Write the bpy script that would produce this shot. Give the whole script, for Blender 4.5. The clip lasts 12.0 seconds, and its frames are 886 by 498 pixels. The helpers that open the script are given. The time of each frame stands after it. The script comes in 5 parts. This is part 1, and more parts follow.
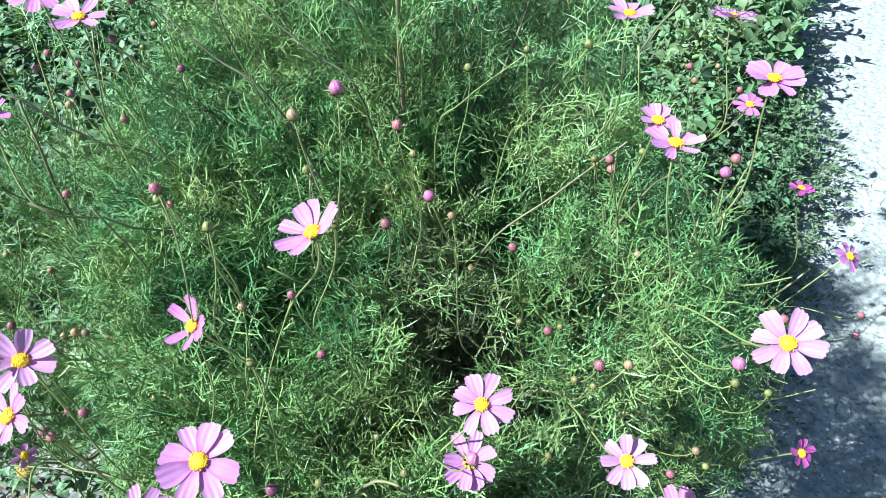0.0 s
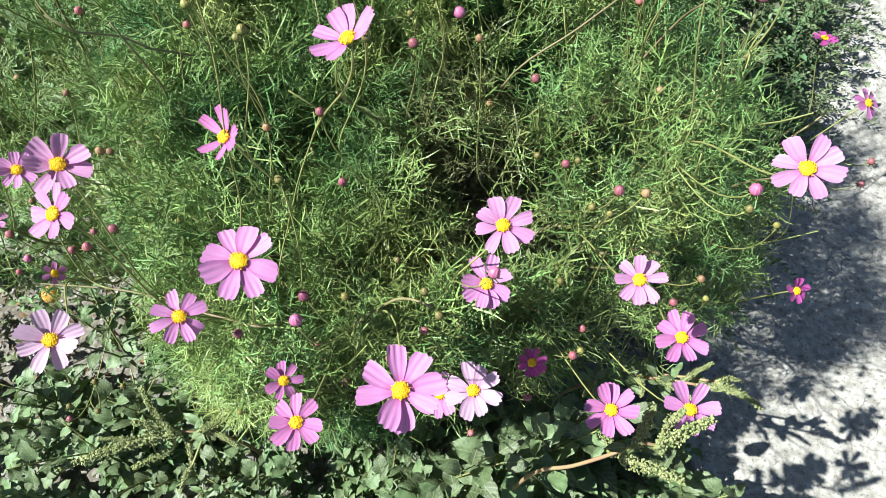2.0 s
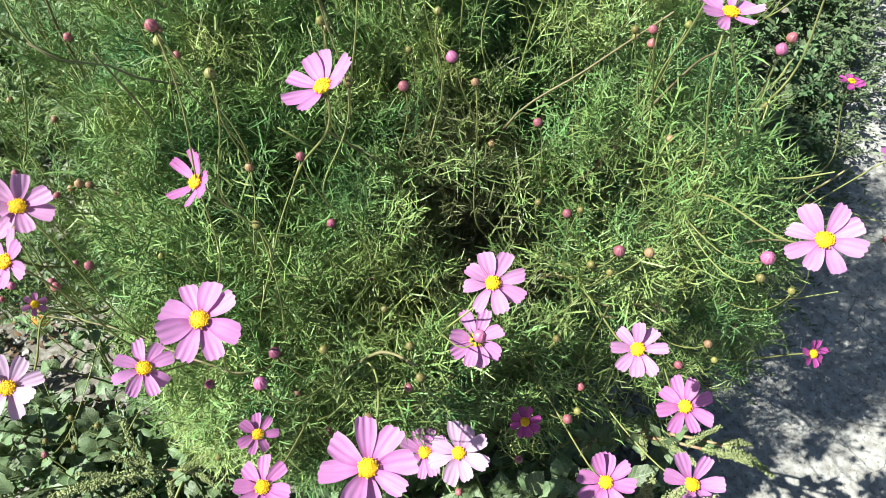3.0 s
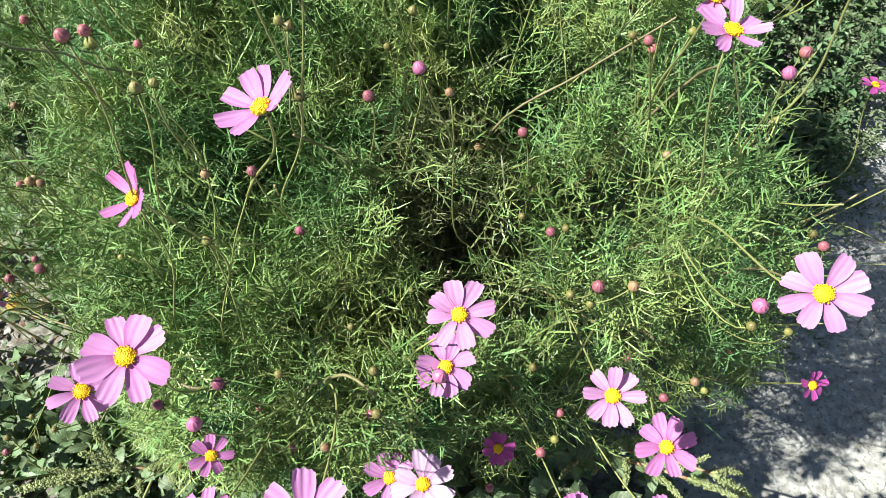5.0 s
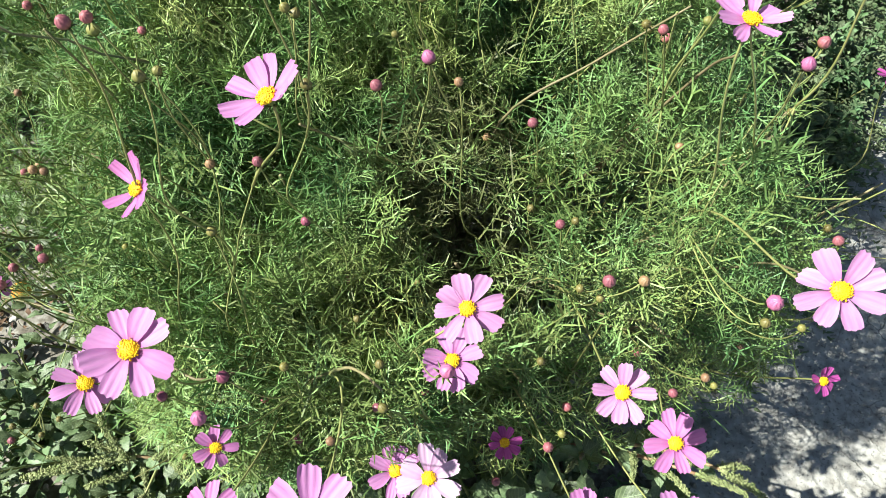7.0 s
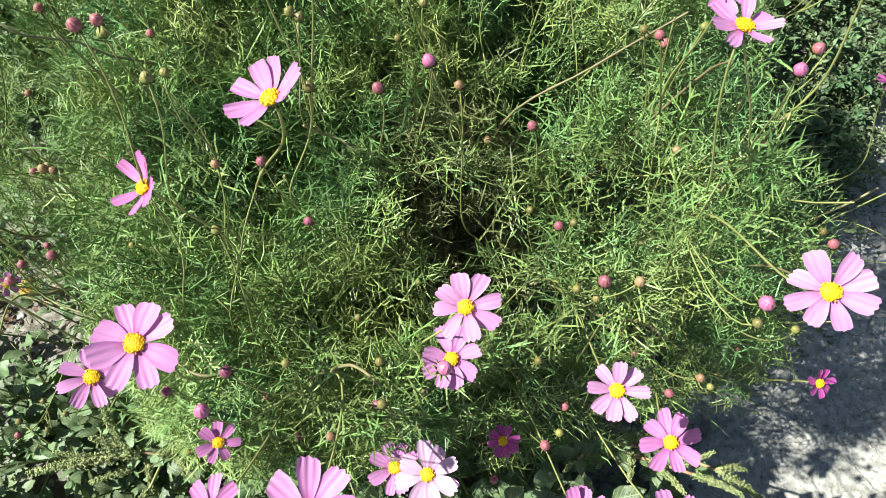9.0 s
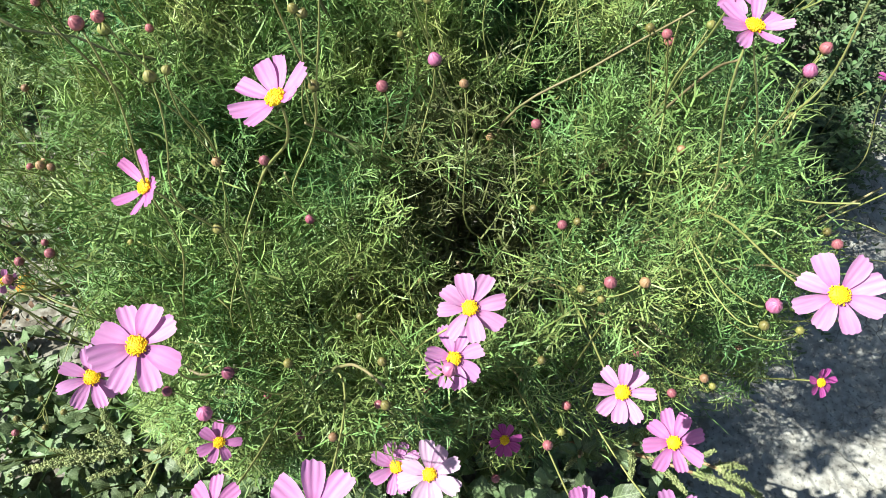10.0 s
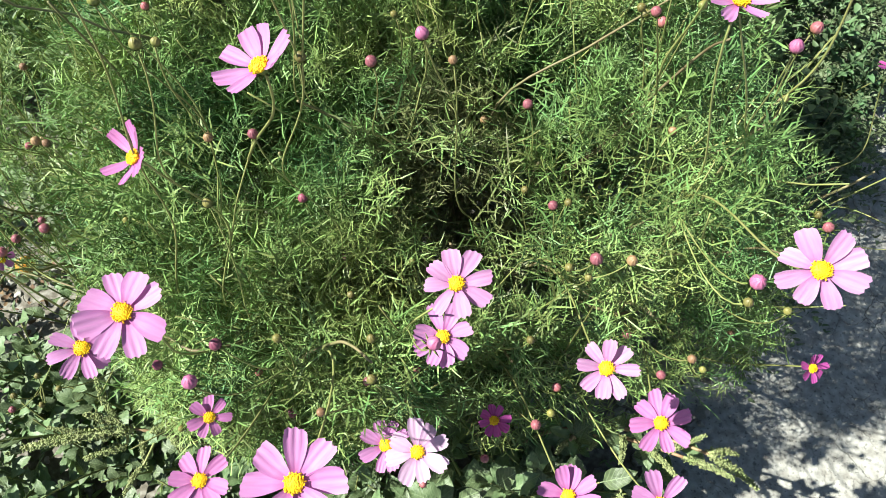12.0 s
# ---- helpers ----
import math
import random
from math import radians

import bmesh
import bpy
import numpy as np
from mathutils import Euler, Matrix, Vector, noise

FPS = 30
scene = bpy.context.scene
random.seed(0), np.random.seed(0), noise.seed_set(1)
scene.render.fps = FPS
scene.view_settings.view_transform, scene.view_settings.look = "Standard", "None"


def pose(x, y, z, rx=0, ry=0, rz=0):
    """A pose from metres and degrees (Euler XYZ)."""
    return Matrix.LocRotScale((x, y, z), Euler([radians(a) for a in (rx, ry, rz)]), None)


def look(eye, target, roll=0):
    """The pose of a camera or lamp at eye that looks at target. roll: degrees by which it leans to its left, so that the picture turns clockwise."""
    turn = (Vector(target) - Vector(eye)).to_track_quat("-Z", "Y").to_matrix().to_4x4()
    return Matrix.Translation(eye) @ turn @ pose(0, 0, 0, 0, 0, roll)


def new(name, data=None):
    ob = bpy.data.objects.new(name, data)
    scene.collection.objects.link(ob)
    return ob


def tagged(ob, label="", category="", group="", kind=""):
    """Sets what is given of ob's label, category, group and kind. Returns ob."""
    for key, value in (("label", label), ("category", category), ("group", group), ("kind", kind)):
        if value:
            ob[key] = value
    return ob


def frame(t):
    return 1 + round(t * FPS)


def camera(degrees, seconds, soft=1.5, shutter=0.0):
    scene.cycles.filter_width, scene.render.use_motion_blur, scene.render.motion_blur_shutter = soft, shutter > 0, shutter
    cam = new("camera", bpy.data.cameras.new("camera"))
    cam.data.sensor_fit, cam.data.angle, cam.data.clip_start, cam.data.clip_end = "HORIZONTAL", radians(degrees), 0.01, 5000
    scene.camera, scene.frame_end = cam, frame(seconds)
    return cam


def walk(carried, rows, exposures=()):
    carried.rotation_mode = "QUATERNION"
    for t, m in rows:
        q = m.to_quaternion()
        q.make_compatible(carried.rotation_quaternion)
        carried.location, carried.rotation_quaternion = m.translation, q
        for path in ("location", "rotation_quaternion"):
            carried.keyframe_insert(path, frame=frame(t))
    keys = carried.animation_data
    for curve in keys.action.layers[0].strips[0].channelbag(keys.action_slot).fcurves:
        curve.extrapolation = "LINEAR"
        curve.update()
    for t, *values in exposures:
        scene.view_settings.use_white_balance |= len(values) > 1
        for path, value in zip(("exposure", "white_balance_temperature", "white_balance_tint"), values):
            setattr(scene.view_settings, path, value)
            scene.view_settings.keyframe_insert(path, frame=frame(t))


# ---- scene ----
cam = camera(65.1, 12.0, soft=0.55)
PATH = [
    (0, (0.232, 0.191, 1.407), (0.116, 1.514, -0.089), -4.9),
    (0.3, (0.229, 0.206, 1.437), (0.118, 1.668, 0.074), -3.7),
    (0.5, (0.212, 0.195, 1.452), (0.143, 1.715, 0.154), -2.8),
    (0.8, (0.191, 0.168, 1.461), (0.101, 1.694, 0.174), -2.7),
    (1, (0.186, 0.162, 1.452), (0.064, 1.628, 0.097), -3.6),
    (1.2, (0.179, 0.155, 1.451), (0.054, 1.515, -0.01), -3.6),
    (1.5, (0.178, 0.147, 1.427), (0.067, 1.324, -0.187), -3.4),
    (1.8, (0.190, 0.150, 1.403), (0.086, 1.196, -0.300), -4.0),
    (2, (0.201, 0.144, 1.392), (0.102, 1.161, -0.327), -3.7),
    (2.5, (0.222, 0.174, 1.382), (0.11, 1.223, -0.317), -3.3),
    (3, (0.23, 0.205, 1.371), (0.073, 1.256, -0.323), -4.1),
    (3.2, (0.238, 0.215, 1.373), (0.089, 1.254, -0.329), -3.4),
    (4.8, (0.264, 0.282, 1.354), (0.09, 1.28, -0.37), -3.1),
    (5, (0.266, 0.285, 1.349), (0.075, 1.251, -0.392), -4.3),
    (5.5, (0.275, 0.285, 1.348), (0.049, 1.219, -0.406), -6.2),
    (6, (0.268, 0.284, 1.349), (0.046, 1.231, -0.398), -5.5),
    (6.5, (0.26, 0.292, 1.344), (0.049, 1.226, -0.412), -5.0),
    (7, (0.262, 0.293, 1.342), (0.06, 1.228, -0.415), -4.8),
    (9, (0.269, 0.285, 1.351), (0.051, 1.226, -0.4), -5.1),
    (9.5, (0.265, 0.29, 1.347), (0.054, 1.215, -0.414), -5.0),
    (10, (0.259, 0.292, 1.35), (0.059, 1.217, -0.412), -4.2),
    (10.5, (0.265, 0.284, 1.354), (0.055, 1.201, -0.411), -4.8),
    (11, (0.283, 0.278, 1.349), (0.058, 1.214, -0.404), -5.8),
    (11.5, (0.277, 0.28, 1.341), (0.061, 1.199, -0.422), -4.5),
    (12, (0.279, 0.277, 1.343), (0.06, 1.191, -0.423), -4.7),
]
EXPOSURES = [(0.0, 1.78, 5000, -11), (0.4, 1.58, 5450, 2), (0.7, 1.51, 5800, 3), (1.2, 1.50, 6000, 0), (3.0, 1.55, 6150, -1), (12.0, 1.60, 6350, -4)]
walk(cam, [(t, look(eye, target, roll)) for t, eye, target, roll in PATH], EXPOSURES)

# ---- daylight: clear sky and one high sun from the left ----
SUN = Vector((-0.81, -0.15, 1.0)).normalized()
world = bpy.data.worlds.new("sky")
scene.world = world
world.use_nodes = True
sky = world.node_tree.nodes.new("ShaderNodeTexSky")
sky.sky_type, sky.sun_disc = "NISHITA", False
sky.sun_elevation, sky.sun_rotation = math.asin(SUN.z), math.atan2(SUN.x, SUN.y)
world.node_tree.nodes["Background"].inputs["Strength"].default_value = 0.036
world.node_tree.links.new(sky.outputs[0], world.node_tree.nodes["Background"].inputs["Color"])
lamp = bpy.data.lights.new("sun", "SUN")
lamp.energy, lamp.angle, lamp.color = 5.0, radians(0.53), (1.0, 0.95, 0.88)
sun = new("sun", lamp)
sun.matrix_world = look(SUN * 20, (0, 0, 0))


# ---- materials ----
def shader(name, colors, rough, scale=30.0, vary=0.25, through_light=0.0, through_color=None, bump=0.0, bump_scale=200.0,
           island=False, spec=0.4, ramp=None, stretch=None, veins=False):
    """Noise between colours, a random shift in lightness per piece, optional ramp along a local axis and light passing through."""
    m = bpy.data.materials.new(name)
    m.use_nodes = True
    nt, L = m.node_tree, m.node_tree.links
    bs = nt.nodes["Principled BSDF"]
    bs.inputs["Roughness"].default_value = rough
    bs.inputs["Specular IOR Level"].default_value = spec
    tc = nt.nodes.new("ShaderNodeTexCoord")
    nz = nt.nodes.new("ShaderNodeTexNoise")
    nz.inputs["Scale"].default_value, nz.inputs["Detail"].default_value = scale, 6
    where = tc.outputs["Object"]
    if stretch:
        mp = nt.nodes.new("ShaderNodeMapping")
        mp.inputs["Scale"].default_value = stretch
        L.new(where, mp.inputs["Vector"])
        where = mp.outputs["Vector"]
    L.new(where, nz.inputs["Vector"])
    cr = nt.nodes.new("ShaderNodeValToRGB")
    el = cr.color_ramp.elements
    while len(el) < len(colors):
        el.new(0.5)
    for i, c in enumerate(colors):
        el[i].position = 0.3 + 0.4 * i / max(1, len(colors) - 1)
        el[i].color = (*c, 1)
    L.new(nz.outputs["Fac"], cr.inputs["Fac"])
    col = cr.outputs["Color"]
    if ramp:
        axis, lo, hi, tint = ramp
        sp = nt.nodes.new("ShaderNodeSeparateXYZ")
        L.new(tc.outputs["Object"], sp.inputs[0])
        mr = nt.nodes.new("ShaderNodeMapRange")
        mr.inputs["From Min"].default_value, mr.inputs["From Max"].default_value = lo, hi
        L.new(sp.outputs[axis], mr.inputs["Value"])
        mx = nt.nodes.new("ShaderNodeMix")
        mx.data_type = "RGBA"
        L.new(mr.outputs["Result"], mx.inputs["Factor"])
        mx.inputs["A"].default_value = (*tint, 1)
        L.new(col, mx.inputs["B"])
        col = mx.outputs["Result"]
    if vary:
        src = nt.nodes.new("ShaderNodeNewGeometry") if island else nt.nodes.new("ShaderNodeObjectInfo")
        rnd = src.outputs["Random Per Island"] if island else src.outputs["Random"]
        mr = nt.nodes.new("ShaderNodeMapRange")
        mr.inputs["To Min"].default_value, mr.inputs["To Max"].default_value = 1 - vary, 1 + vary
        L.new(rnd, mr.inputs["Value"])
        hs = nt.nodes.new("ShaderNodeHueSaturation")
        L.new(mr.outputs["Result"], hs.inputs["Value"])
        mh = nt.nodes.new("ShaderNodeMapRange")
        mh.inputs["To Min"].default_value, mh.inputs["To Max"].default_value = 0.5 - 0.06 * vary, 0.5 + 0.02 * vary
        L.new(rnd, mh.inputs["Value"])
        L.new(mh.outputs["Result"], hs.inputs["Hue"])
        L.new(col, hs.inputs["Color"])
        col = hs.outputs["Color"]
    rib = None
    if veins:
        def calc(op, a, b):
            nd = nt.nodes.new("ShaderNodeMath")
            nd.operation = op
            for k, val in enumerate((a, b)):
                if isinstance(val, (int, float)):
                    nd.inputs[k].default_value = val
                elif val is not None:
                    L.new(val, nd.inputs[k])
            return nd.outputs[0]
        sp = nt.nodes.new("ShaderNodeSeparateXYZ")
        L.new(tc.outputs["Object"], sp.inputs[0])
        off = calc("ABSOLUTE", sp.outputs["Y"], None)
        side_rib = calc("POWER", calc("ABSOLUTE", calc("SINE", calc("MULTIPLY", calc("SUBTRACT", sp.outputs["X"], off), 24.0), None), None), 14.0)
        mid_rib = calc("LESS_THAN", off, 0.012)
        rib = calc("MAXIMUM", calc("MULTIPLY", side_rib, 0.45), calc("MULTIPLY", mid_rib, 0.8))
        vm = nt.nodes.new("ShaderNodeMix")
        vm.data_type = "RGBA"
        L.new(rib, vm.inputs["Factor"])
        L.new(col, vm.inputs["A"])
        vm.inputs["B"].default_value = (0.173, 0.223, 0.115, 1)
        col = vm.outputs["Result"]
    L.new(col, bs.inputs["Base Color"])
    if bump:
        nb = nt.nodes.new("ShaderNodeTexNoise")
        nb.inputs["Scale"].default_value, nb.inputs["Detail"].default_value = bump_scale, 4
        L.new(tc.outputs["Object"], nb.inputs["Vector"])
        bp = nt.nodes.new("ShaderNodeBump")
        bp.inputs["Strength"].default_value, bp.inputs["Distance"].default_value = bump, 0.002
        L.new(nb.outputs["Fac"], bp.inputs["Height"])
        L.new(bp.outputs["Normal"], bs.inputs["Normal"])
    if through_light:
        tr = nt.nodes.new("ShaderNodeBsdfTranslucent")
        if through_color:
            tint = nt.nodes.new("ShaderNodeMix")
            tint.data_type, tint.blend_type = "RGBA", "MULTIPLY"
            tint.inputs["Factor"].default_value = 1
            tint.inputs["B"].default_value = (*through_color, 1)
            L.new(col, tint.inputs["A"])
            L.new(tint.outputs["Result"], tr.inputs["Color"])
        else:
            L.new(col, tr.inputs["Color"])
        ms = nt.nodes.new("ShaderNodeMixShader")
        ms.inputs[0].default_value = through_light
        L.new(bs.outputs[0], ms.inputs[1])
        L.new(tr.outputs[0], ms.inputs[2])
        L.new(ms.outputs[0], nt.nodes["Material Output"].inputs["Surface"])
    return m


def earth(name):
    """Dry pale clay: mottled, finely gritty, with a net of shrinkage cracks."""
    m = bpy.data.materials.new(name)
    m.use_nodes = True
    nt, L = m.node_tree, m.node_tree.links
    bs = nt.nodes["Principled BSDF"]
    bs.inputs["Roughness"].default_value, bs.inputs["Specular IOR Level"].default_value = 0.95, 0.2
    tc = nt.nodes.new("ShaderNodeTexCoord")
    warp = nt.nodes.new("ShaderNodeTexNoise")
    warp.inputs["Scale"].default_value, warp.inputs["Detail"].default_value = 14, 4
    L.new(tc.outputs["Object"], warp.inputs["Vector"])
    add = nt.nodes.new("ShaderNodeMix")
    add.data_type, add.blend_type = "RGBA", "LINEAR_LIGHT"
    add.inputs["Factor"].default_value = 0.045
    L.new(tc.outputs["Object"], add.inputs["A"])
    L.new(warp.outputs["Color"], add.inputs["B"])
    vo = nt.nodes.new("ShaderNodeTexVoronoi")
    vo.feature = "DISTANCE_TO_EDGE"
    vo.inputs["Scale"].default_value = 13
    L.new(add.outputs["Result"], vo.inputs["Vector"])
    crack = nt.nodes.new("ShaderNodeMapRange")
    crack.inputs["From Min"].default_value, crack.inputs["From Max"].default_value = 0.0, 0.018
    L.new(vo.outputs["Distance"], crack.inputs["Value"])
    patch = nt.nodes.new("ShaderNodeTexNoise")
    patch.inputs["Scale"].default_value, patch.inputs["Detail"].default_value = 3.5, 3
    L.new(tc.outputs["Object"], patch.inputs["Vector"])
    open_crack = nt.nodes.new("ShaderNodeMapRange")
    open_crack.inputs["From Min"].default_value, open_crack.inputs["From Max"].default_value = 0.5, 0.64
    open_crack.inputs["To Min"].default_value, open_crack.inputs["To Max"].default_value = 0.9, 0.0
    L.new(patch.outputs["Fac"], open_crack.inputs["Value"])
    keep = nt.nodes.new("ShaderNodeMath")
    keep.operation = "MAXIMUM"
    L.new(crack.outputs["Result"], keep.inputs[0])
    L.new(open_crack.outputs["Result"], keep.inputs[1])
    grit = nt.nodes.new("ShaderNodeTexNoise")
    grit.inputs["Scale"].default_value, grit.inputs["Detail"].default_value = 55, 8
    L.new(tc.outputs["Object"], grit.inputs["Vector"])
    cr = nt.nodes.new("ShaderNodeValToRGB")
    cr.color_ramp.elements[0].position, cr.color_ramp.elements[0].color = 0.3, (0.194, 0.18, 0.166, 1)
    cr.color_ramp.elements[1].position, cr.color_ramp.elements[1].color = 0.7, (0.382, 0.367, 0.349, 1)
    L.new(grit.outputs["Fac"], cr.inputs["Fac"])
    speck = nt.nodes.new("ShaderNodeTexNoise")
    speck.inputs["Scale"].default_value, speck.inputs["Detail"].default_value = 150, 3
    L.new(tc.outputs["Object"], speck.inputs["Vector"])
    pit = nt.nodes.new("ShaderNodeMapRange")
    pit.inputs["From Min"].default_value, pit.inputs["From Max"].default_value = 0.34, 0.42
    pit.inputs["To Min"].default_value, pit.inputs["To Max"].default_value = 0.55, 1.0
    L.new(speck.outputs["Fac"], pit.inputs["Value"])
    stain = nt.nodes.new("ShaderNodeMapRange")
    stain.inputs["From Min"].default_value, stain.inputs["From Max"].default_value = 0.35, 0.65
    stain.inputs["To Min"].default_value, stain.inputs["To Max"].default_value = 0.88, 1.06
    L.new(patch.outputs["Fac"], stain.inputs["Value"])
    tone = nt.nodes.new("ShaderNodeMath")
    tone.operation = "MULTIPLY"
    L.new(pit.outputs["Result"], tone.inputs[0])
    L.new(stain.outputs["Result"], tone.inputs[1])
    mottle = nt.nodes.new("ShaderNodeVectorMath")
    mottle.operation = "SCALE"
    L.new(cr.outputs["Color"], mottle.inputs[0])
    L.new(tone.outputs[0], mottle.inputs["Scale"])
    mx = nt.nodes.new("ShaderNodeMix")
    mx.data_type = "RGBA"
    mx.inputs["A"].default_value = (0.144, 0.13, 0.115, 1)
    L.new(keep.outputs[0], mx.inputs["Factor"])
    L.new(mottle.outputs["Vector"], mx.inputs["B"])
    L.new(mx.outputs["Result"], bs.inputs["Base Color"])
    flakes = nt.nodes.new("ShaderNodeTexVoronoi")
    flakes.feature = "SMOOTH_F1"
    flakes.inputs["Scale"].default_value = 42
    L.new(add.outputs["Result"], flakes.inputs["Vector"])
    both = nt.nodes.new("ShaderNodeMath")
    both.operation = "SUBTRACT"
    L.new(grit.outputs["Fac"], both.inputs[0])
    L.new(flakes.outputs["Distance"], both.inputs[1])
    hsum = nt.nodes.new("ShaderNodeMath")
    hsum.operation = "MULTIPLY_ADD"
    hsum.inputs[1].default_value = 0.7
    L.new(keep.outputs[0], hsum.inputs[0])
    L.new(both.outputs[0], hsum.inputs[2])
    bp = nt.nodes.new("ShaderNodeBump")
    bp.inputs["Strength"].default_value, bp.inputs["Distance"].default_value = 0.7, 0.006
    L.new(hsum.outputs[0], bp.inputs["Height"])
    L.new(bp.outputs["Normal"], bs.inputs["Normal"])
    return m


EARTH = earth("dry_clay")
SOIL = shader("bed_soil", [(0.065, 0.055, 0.045), (0.130, 0.115, 0.098), (0.235, 0.218, 0.198)], 0.95, 70, 0, bump=0.8, bump_scale=160, spec=0.2)
CLOD = shader("clod", [(0.144, 0.133, 0.119), (0.317, 0.302, 0.281)], 0.95, 60, 0.25, bump=0.6, bump_scale=300, island=True, spec=0.2)
LITTER = shader("dead_leaf", [(0.072, 0.04, 0.022), (0.158, 0.101, 0.058)], 0.8, 80, 0.4, island=True, spec=0.3)
FEATHER = shader("feathery_leaf", [(0.066, 0.150, 0.056), (0.130, 0.212, 0.067), (0.228, 0.274, 0.086)], 0.48, 7, 0.45, 0.06, (1.2, 1.15, 0.6), island=True, spec=0.32)
FEATHER_ONE = shader("feathery_leaf_single", [(0.098, 0.182, 0.056), (0.224, 0.274, 0.090)], 0.48, 25, 0.4, 0.06, (1.2, 1.15, 0.6), spec=0.32)
DRY = shader("drying_leaf", [(0.085, 0.112, 0.040), (0.190, 0.202, 0.085)], 0.5, 12, 0.4, 0.12, island=True, spec=0.4)
STALK = shader("green_stalk", [(0.140, 0.166, 0.050), (0.235, 0.238, 0.090)], 0.5, 40, 0.25, bump=0.2)
CANE = shader("dark_cane", [(0.058, 0.078, 0.032), (0.105, 0.092, 0.050), (0.080, 0.098, 0.040)], 0.55, 22, 0.2, bump=0.3)
WOODY = shader("woody_stem", [(0.101, 0.108, 0.04), (0.18, 0.151, 0.079), (0.122, 0.097, 0.047)], 0.6, 25, 0.2, bump=0.3)
PETALS = {}
for kind, outer, inner, base in (("pink", (0.447, 0.167, 0.399), (0.513, 0.236, 0.472), (0.341, 0.056, 0.252)),
                                 ("pale", (0.432, 0.183, 0.382), (0.496, 0.260, 0.455), (0.391, 0.089, 0.310)),
                                 ("rose", (0.418, 0.132, 0.345), (0.475, 0.185, 0.410), (0.305, 0.040, 0.210)),
                                 ("magenta", (0.341, 0.049, 0.236), (0.407, 0.081, 0.301), (0.244, 0.016, 0.147)),
                                 ("white", (0.500, 0.300, 0.470), (0.540, 0.370, 0.520), (0.420, 0.150, 0.350))):
    PETALS[kind] = shader(kind + "_petal", [outer, inner], 0.55, 2.2, 0.10, 0.34, None, 0.12, 60, spec=0.3, stretch=(0.6, 5.0, 1.0), ramp=("X", 0.06, 0.42, base))
DISC = shader("yellow_floret", [(0.60, 0.315, 0.006), (0.71, 0.465, 0.010), (0.74, 0.53, 0.016)], 0.6, 3.5, 0.16, island=True, spec=0.3)
CALYX = shader("green_calyx", [(0.072, 0.115, 0.022), (0.144, 0.18, 0.043)], 0.5, 200, 0.2)
BUDS = {
    "pink": shader("pink_bud", [(0.19, 0.050, 0.066), (0.295, 0.105, 0.115)], 0.5, 2.2, 0.25, ramp=("Z", -0.9, 0.3, (0.18, 0.115, 0.045)), stretch=(3.0, 3.0, 0.6)),
    "big": shader("rosy_bud", [(0.27, 0.062, 0.150), (0.375, 0.130, 0.230)], 0.5, 2.5, 0.15, ramp=("Z", -0.9, 0.0, (0.23, 0.12, 0.075)), stretch=(3.0, 3.0, 0.6)),
    "olive": shader("olive_bud", [(0.105, 0.110, 0.028), (0.205, 0.168, 0.055)], 0.5, 2.2, 0.3, ramp=("Z", -0.9, 0.5, (0.09, 0.12, 0.03)), stretch=(3.0, 3.0, 0.6)),
    "tan": shader("tan_bud", [(0.165, 0.105, 0.050), (0.255, 0.145, 0.085)], 0.5, 2.2, 0.25, ramp=("Z", -0.8, 0.4, (0.15, 0.14, 0.045)), stretch=(3.0, 3.0, 0.6)),
    "dark": shader("purple_bud", [(0.144, 0.036, 0.065), (0.23, 0.065, 0.101)], 0.45, 250, 0.25),
}
WEED = shader("weed_leaf", [(0.062, 0.105, 0.044), (0.128, 0.176, 0.086)], 0.5, 5, 0.45, 0.2, (1.1, 1.1, 0.5), 0.5, 18, spec=0.5, veins=True)
WEED_BED = shader("weed_bed_leaf", [(0.058, 0.118, 0.052), (0.118, 0.186, 0.082), (0.172, 0.202, 0.088)], 0.6, 2.4, 0.45, 0.3, (1.1, 1.1, 0.5), island=True, spec=0.5)
MAT_WEED = shader("mat_weed_leaf", [(0.065, 0.101, 0.043), (0.122, 0.151, 0.079)], 0.6, 5, 0.4, 0.18, None, island=True, spec=0.4)
SEED = shader("seed_spike", [(0.165, 0.205, 0.075), (0.285, 0.305, 0.145)], 0.7, 60, 0.3, 0.1, island=True)
RED_STEM = shader("reddish_stem", [(0.200, 0.165, 0.085), (0.235, 0.130, 0.080)], 0.5, 20, 0.15, bump=0.2)
FRUIT = shader("orange_fruit", [(0.446, 0.144, 0.022), (0.54, 0.259, 0.043)], 0.35, 60, 0.1, bump=0.1)


# ---- mesh helpers ----
def mesh_of(name, verts, tris, material, smooth=True):
    """One mesh from arrays of corners and triangles."""
    verts, tris = np.asarray(verts, np.float32).reshape(-1, 3), np.asarray(tris, np.int32).reshape(-1, 3)
    me = bpy.data.meshes.new(name)
    me.vertices.add(len(verts))
    me.vertices.foreach_set("co", verts.ravel())
    me.loops.add(3 * len(tris))
    me.loops.foreach_set("vertex_index", tris.ravel())
    me.polygons.add(len(tris))
    me.polygons.foreach_set("loop_start", np.arange(0, 3 * len(tris), 3, dtype=np.int32))
    me.update(calc_edges=True)
    me.polygons.foreach_set("use_smooth", np.full(len(tris), smooth))
    me.materials.append(material)
    return me


def part(name, me, parent, m=None, label=""):
    """A mesh as a part under a thing or a part; m is its pose in the parent."""
    ob = new(name, me)
    ob.parent = parent
    if m is not None:
        ob.matrix_basis = m
    return tagged(ob, label)


